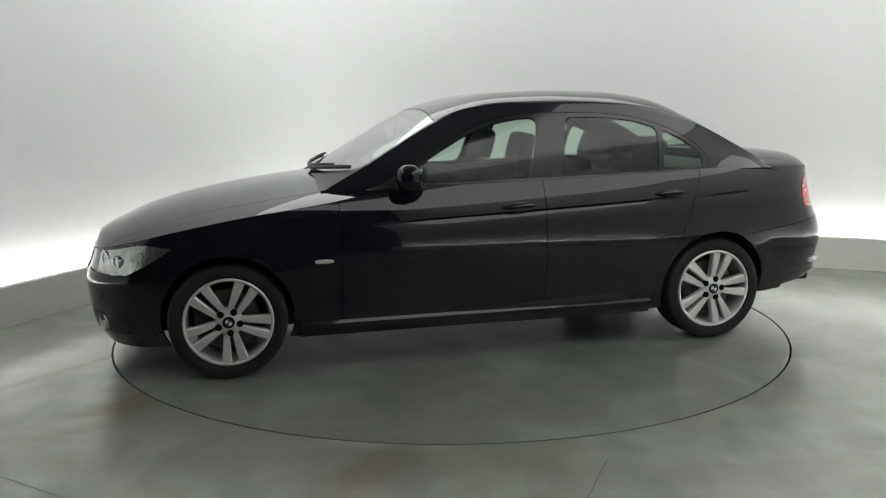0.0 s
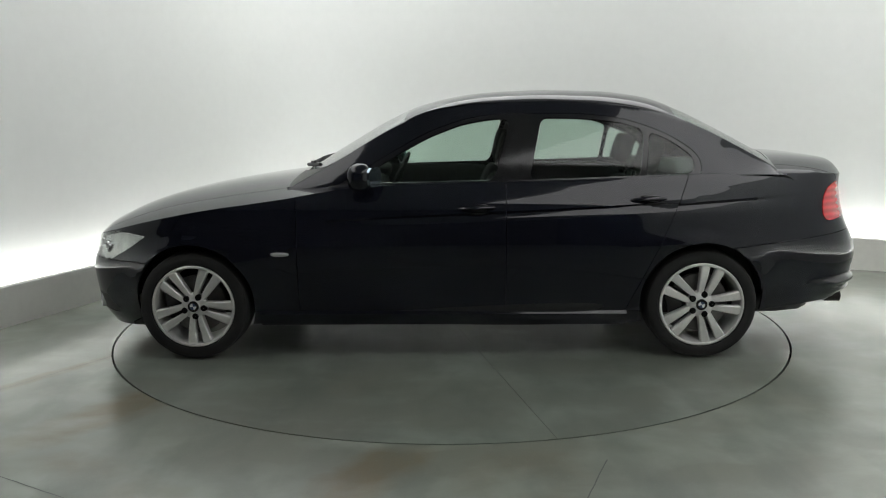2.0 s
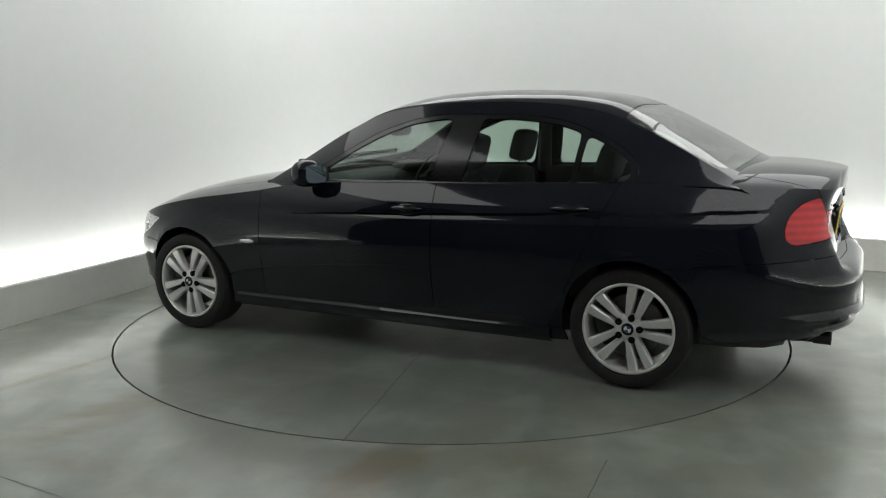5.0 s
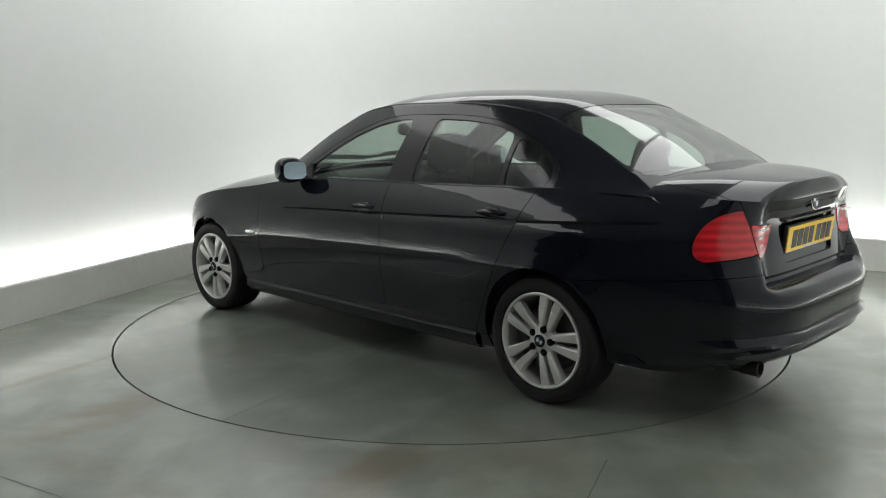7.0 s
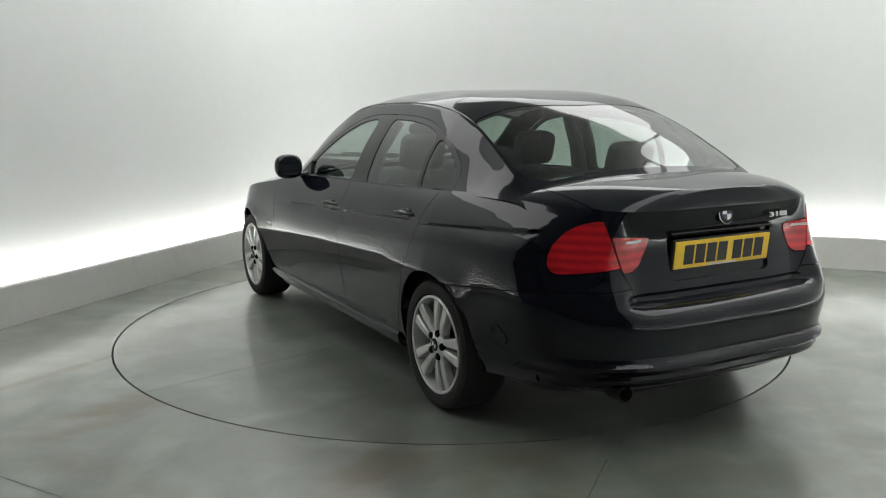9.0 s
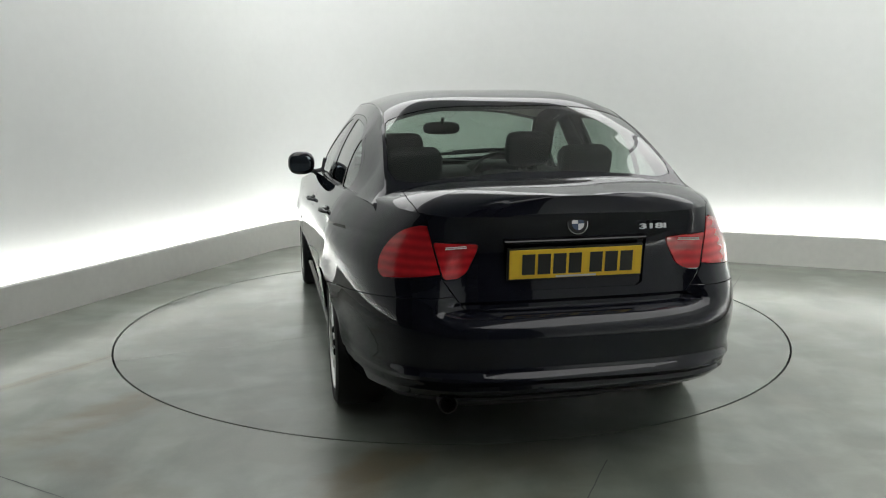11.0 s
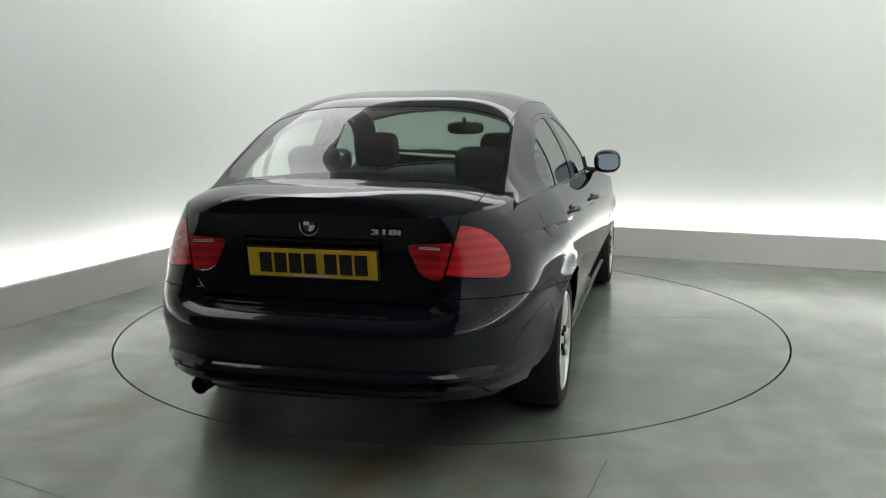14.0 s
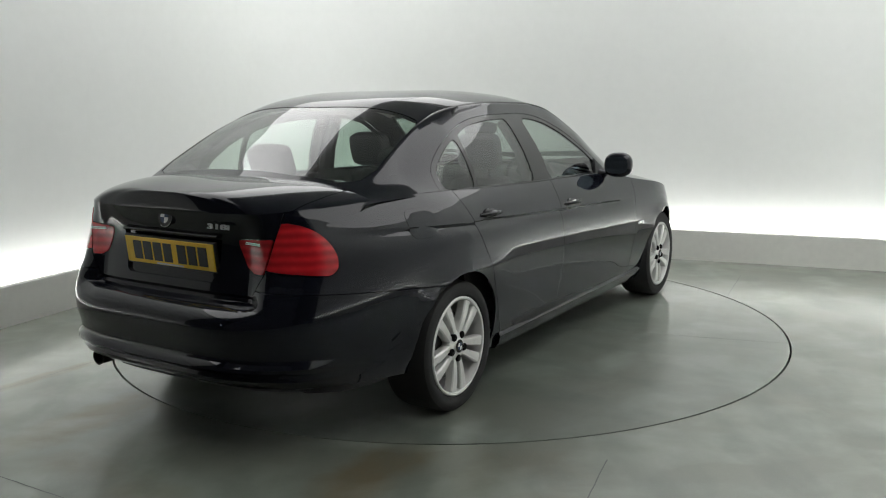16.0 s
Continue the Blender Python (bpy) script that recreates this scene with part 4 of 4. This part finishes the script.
# strips on the lamps
for sgn in (1, -1):
    bm = bmesh.new()
    for k in range(2):
        box(bm, -0.006, 0.0, -0.042 + 0.002 * k, 0.042 - 0.002 * k, -0.005 + 0.0055 * k, -0.0022 + 0.0055 * k)
    ob = part("lamp_strip", bm, LETTER, car, "thin silver strip on the lid lamp", smooth=False)
    ob.matrix_basis = pose(-2.231, sgn * 0.462, 0.858, 0, 2, sgn * 9)

# exhaust
bm = bmesh.new()
lathe(bm, [(0.026, -2.20), (0.034, -2.205), (0.034, -2.275), (0.036, -2.282), (0.032, -2.284), (0.029, -2.275), (0.029, -2.15)], 24, "x")
bmesh.ops.translate(bm, verts=bm.verts[:], vec=(0.02, 0.50, 0.268))
part("exhaust_pipe", bm, DARK_STEEL, car, "dark steel exhaust pipe")
bm = bmesh.new()
soft_box(bm, (0.26, 0.75, 0.16), (-2.08, 0.15, 0.30), 5)
part("silencer", bm, BLACK_PLASTIC, car)
# lower rear apron in black
bm = bmesh.new()
rows = []
for k in range(33):
    y = -0.60 + 1.20 * k / 32
    xx = -2.300 + 0.30 * (abs(y) / 0.80) ** 3.5
    rows.append([bm.verts.new((xx + o, y, z)) for o, z in ((0.0, 0.325), (0.012, 0.285), (0.05, 0.262), (0.12, 0.26))])
for a, b in zip(rows, rows[1:]):
    for q in range(3):
        bm.faces.new((a[q], b[q], b[q + 1], a[q + 1]))
part("rear_apron", bm, BLACK_PLASTIC, car)
part("fuel_flap", fuel_flap(), PAINT, car)

# wipers
for y0, y1 in ((0.62, -0.02), (0.0, -0.58)):
    bm = bmesh.new()
    pts = []
    for k in range(11):
        y = y0 + (y1 - y0) * k / 10
        x = 0.868 - 0.42 * y * y + 0.006 * k / 10
        z = RAIL_Z(x) + (TOP_Z(x) - RAIL_Z(x)) * (1 - (abs(y) / RAIL_Y(x)) ** 2)
        pts.append((x, y, z + 0.016 + 0.010 * math.sin(math.pi * k / 10)))
    tube(bm, pts, 0.012, 6)
    tube(bm, [(p[0] - 0.02, p[1], p[2] + 0.016) for p in pts[3:]], 0.008, 6)
    part("wiper", bm, BLACK_PLASTIC, car, "black windscreen wiper arm and blade")
bm = bmesh.new()
rows = []
for k in range(25):
    y = -0.72 + 1.44 * k / 24
    s = (y / 0.72) ** 2
    rows.append([bm.verts.new((x - 0.10 * s, y, z - 0.055 * s)) for x, z in ((0.93, 0.968), (0.86, 0.978), (0.80, 0.985), (0.76, 0.975))])
for a, b in zip(rows, rows[1:]):
    for q in range(3):
        bm.faces.new((a[q], b[q], b[q + 1], a[q + 1]))
part("scuttle_panel", bm, BLACK_PLASTIC, car)
# headlamp internals and grille surrounds, set on the nose
def nose_point(y, z, out=0.0):
    w = min(1.0, abs(y) / (PLAN(1.9) * SECTION(z)))
    return (FRONT_X + (NOSE(z) - FRONT_X) * (1 - w ** POWER) ** (1 / POWER) + out, y, z)


for sgn in (1, -1):
    for y, z, r in ((0.60, 0.605, 0.036), (0.70, 0.600, 0.032)):
        bm = bmesh.new()
        lathe(bm, [(0.004, 0.0), (r * 0.7, 0.003), (r * 0.75, 0.010), (r, 0.011), (r * 1.05, 0.004), (r * 1.05, -0.012)], 28, "x")
        bmesh.ops.rotate(bm, verts=bm.verts[:], cent=(0, 0, 0), matrix=Matrix.Rotation(radians(sgn * 38), 3, "Z"))
        bmesh.ops.translate(bm, verts=bm.verts[:], vec=nose_point(sgn * y, z, -0.030))
        part("lamp_ring", bm, CHROME, car, "chrome ring inside the headlamp")
    bm = bmesh.new()
    loop = []
    for k in range(33):
        a = 2 * math.pi * k / 32
        c, q = math.cos(a), math.sin(a)
        loop.append(nose_point(sgn * (0.137 + 0.108 * math.copysign(abs(c) ** 0.7, c)), 0.568 + 0.083 * math.copysign(abs(q) ** 0.7, q), 0.004))
    tube(bm, loop, 0.009, 8)
    surround = part("grille_surround", bm, CHROME, car, "chrome kidney-shaped grille surround")
    for k in range(9):
        bm = bmesh.new()
        y = sgn * (0.055 + 0.165 * k / 8)
        tube(bm, [nose_point(y, 0.50 + 0.135 * i / 6, -0.004) for i in range(7)], 0.005, 6)
        part("grille_bar", bm, BLACK_GLOSS, surround)
    bm = bmesh.new()
    lathe(bm, [(0.002, 0.004), (0.036, 0.004), (0.042, 0.010), (0.046, 0.004), (0.046, -0.02)], 24, "x")
    bmesh.ops.rotate(bm, verts=bm.verts[:], cent=(0, 0, 0), matrix=Matrix.Rotation(radians(sgn * 30), 3, "Z"))
    bmesh.ops.translate(bm, verts=bm.verts[:], vec=nose_point(sgn * 0.60, 0.272, -0.004))
    part("fog_lamp", bm, CLEAR, car, "round fog lamp")
# roof drip mouldings
for sgn in (1, -1):
    bm = bmesh.new()
    xs = [0.22 - 1.56 * k / 30 for k in range(31)]
    tube(bm, [(x, sgn * (RAIL_Y(x) - 0.012), RAIL_Z(x) + 0.0045) for x in xs], [0.001 + 0.005 * min(1.0, k / 4, (30 - k) / 4) for k in range(31)], 6)
    part("roof_moulding", bm, BLACK_GLOSS, car)

# ---- cabin ----
def seat_shapes(name, w, x, y, back_top, lean, label, rest_w=0.27, rest_h=0.19):
    bm = bmesh.new()
    m = Matrix.Rotation(radians(-lean), 4, "Y")
    soft_box(bm, (0.16, w, back_top - 0.42), (x - 0.02, y, (back_top + 0.42) / 2), 3.6, 10, m)
    soft_box(bm, (0.52, w, 0.17), (x + 0.30, y, 0.48), 3.6, 10)
    seat = part(name, bm, FABRIC, car, label)
    bm = bmesh.new()
    soft_box(bm, (0.10, rest_w, rest_h), (x - 0.12, y, back_top + 0.025 + rest_h / 2), 5, 12, m)
    rest = part("headrest", bm, FABRIC, seat)
    bm = bmesh.new()
    for o in (-0.06, 0.06):
        tube(bm, [(x - 0.11, y + o, back_top - 0.05), (x - 0.115, y + o, back_top + 0.09)], 0.006, 6)
    part("headrest_post", bm, CHROME, seat)
    return seat


for sgn in (1, -1):
    seat_shapes("front_seat", 0.50, -0.22, sgn * 0.385, 0.985, 14, "dark grey cloth front seat", 0.265, 0.20)
seat_shapes("rear_bench", 1.22, -1.05, 0.0, 0.93, 20, "dark grey cloth rear bench seat", 0.20, 0.09)
for sgn in (1, -1):
    bm = bmesh.new()
    soft_box(bm, (0.11, 0.265, 0.19), (-1.16, sgn * 0.435, 1.075), 5, 12, Matrix.Rotation(radians(-18), 4, "Y"))
    part("rear_headrest", bm, FABRIC, car, "dark grey cloth headrest of the rear bench")
bm = bmesh.new()
soft_box(bm, (0.55, 1.30, 0.10), (-1.47, 0, 0.955), 6)
part("parcel_shelf", bm, CABIN, car)
bm = bmesh.new()
soft_box(bm, (0.42, 1.42, 0.30), (0.62, 0, 0.80), 4)
soft_box(bm, (0.20, 0.36, 0.10), (0.50, -0.385, 0.945), 2.6)
part("dashboard", bm, CABIN, car, "charcoal dashboard with instrument hood")
bm = bmesh.new()
rows = [[bm.verts.new((0.012 * math.cos(b), (0.185 + 0.012 * math.sin(b)) * math.cos(a), (0.185 + 0.012 * math.sin(b)) * math.sin(a))) for b in [2 * math.pi * j / 8 for j in range(8)]]
        for a in [2 * math.pi * i / 36 for i in range(36)]]
for i in range(36):
    for j in range(8):
        bm.faces.new((rows[i][j], rows[(i + 1) % 36][j], rows[(i + 1) % 36][(j + 1) % 8], rows[i][(j + 1) % 8]))
soft_box(bm, (0.04, 0.15, 0.12), (0, 0, 0), 3)
tube(bm, [(0, -0.18, 0.0), (0, 0.18, 0.0)], 0.018, 6)
tube(bm, [(0, 0, 0.0), (0, 0, -0.18)], 0.018, 6)
steer = part("steering_wheel", bm, CABIN, car, "black three-spoke steering wheel")
steer.matrix_basis = pose(0.36, -0.385, 0.88, 0, -24, 0)
bm = bmesh.new()
soft_box(bm, (0.04, 0.25, 0.085), (0.36, 0.0, 1.218), 3.2, 10)
tube(bm, [(0.34, 0, 1.25), (0.315, 0, 1.285)], 0.012, 6)
part("inside_mirror", bm, BLACK_PLASTIC, car, "inside rear-view mirror on the windscreen")


def door_trim(bm):
    soft_box(bm, (1.02, 0.09, 0.55), (0.20, 0.765, 0.68), 7)
    soft_box(bm, (0.85, 0.09, 0.55), (-0.78, 0.755, 0.69), 7)


def post(bm):
    for x0, x1 in ((-0.36, -0.43),):
        tube(bm, [(x0, 0.73, 0.93), (x0 - 0.02, 0.68, 1.12), (x1, 0.575, 1.29)], [0.05, 0.045, 0.035], 8)


mirrored(door_trim, "door_trim", CABIN)
mirrored(post, "belt_post", CABIN)
# headliner under the roof skin
bm = bmesh.new()
rows = []
for k in range(21):
    x = 0.16 - 1.36 * k / 20
    rows.append([bm.verts.new((x, RAIL_Y(x) * 0.97 * v, RAIL_Z(x) - 0.022 + (TOP_Z(x) - RAIL_Z(x)) * (1 - abs(v) ** 2.5) - 0.004)) for v in [j / 8 - 1 for j in range(17)]])
for a, b in zip(rows, rows[1:]):
    for q in range(16):
        bm.faces.new((a[q], b[q], b[q + 1], a[q + 1]))
part("headliner", bm, HEADLINER, car)

# painted and scratched marks in the floor: joints that show as thin dark lines
FLOOR_LINES = [((-2.6, -1.95), (-1.90, -0.80)), ((0.40, -2.75), (0.61, -2.21)), ((2.01, 0.64), (2.33, 1.32)), ((-1.9, -2.23), (-1.35, -2.54))]
for a, b in FLOOR_LINES:
    bm = bmesh.new()
    a, b = Vector((*a, 0.0012)), Vector((*b, 0.0012))
    d = (b - a).normalized()
    side = Vector((-d.y, d.x, 0)) * 0.0025
    n = 12
    rows = []
    for k in range(n + 1):
        p = a + (b - a) * k / n + side * random.uniform(-0.6, 0.6)
        rows.append((bm.verts.new(p + side), bm.verts.new(p - side)))
    for r0, r1 in zip(rows, rows[1:]):
        bm.faces.new((r0[0], r0[1], r1[1], r1[0]))
    tagged(finish("floor_joint", bm, JOINT, smooth=False), "thin dark joint in the floor paint", "floor joint", kind="structure")


# ---- what moves: the turntable and the car on it turn together ----
def turn(t):
    s = t - 8.0
    return 127.56 - 8.6428 * s + 0.00053 * s ** 2 + 0.002579 * s ** 3 - 0.0002975 * s ** 4


def motions():
    times = [0.5 * k for k in range(33)]
    walk(turntable, [(t, pose(0, 0, 0, 0, 0, turn(t))) for t in times])
    walk(car, [(t, pose(0, 0, 0, 0, 0, turn(t)) @ pose(0.0, -0.0228, 0)) for t in times])


motions()
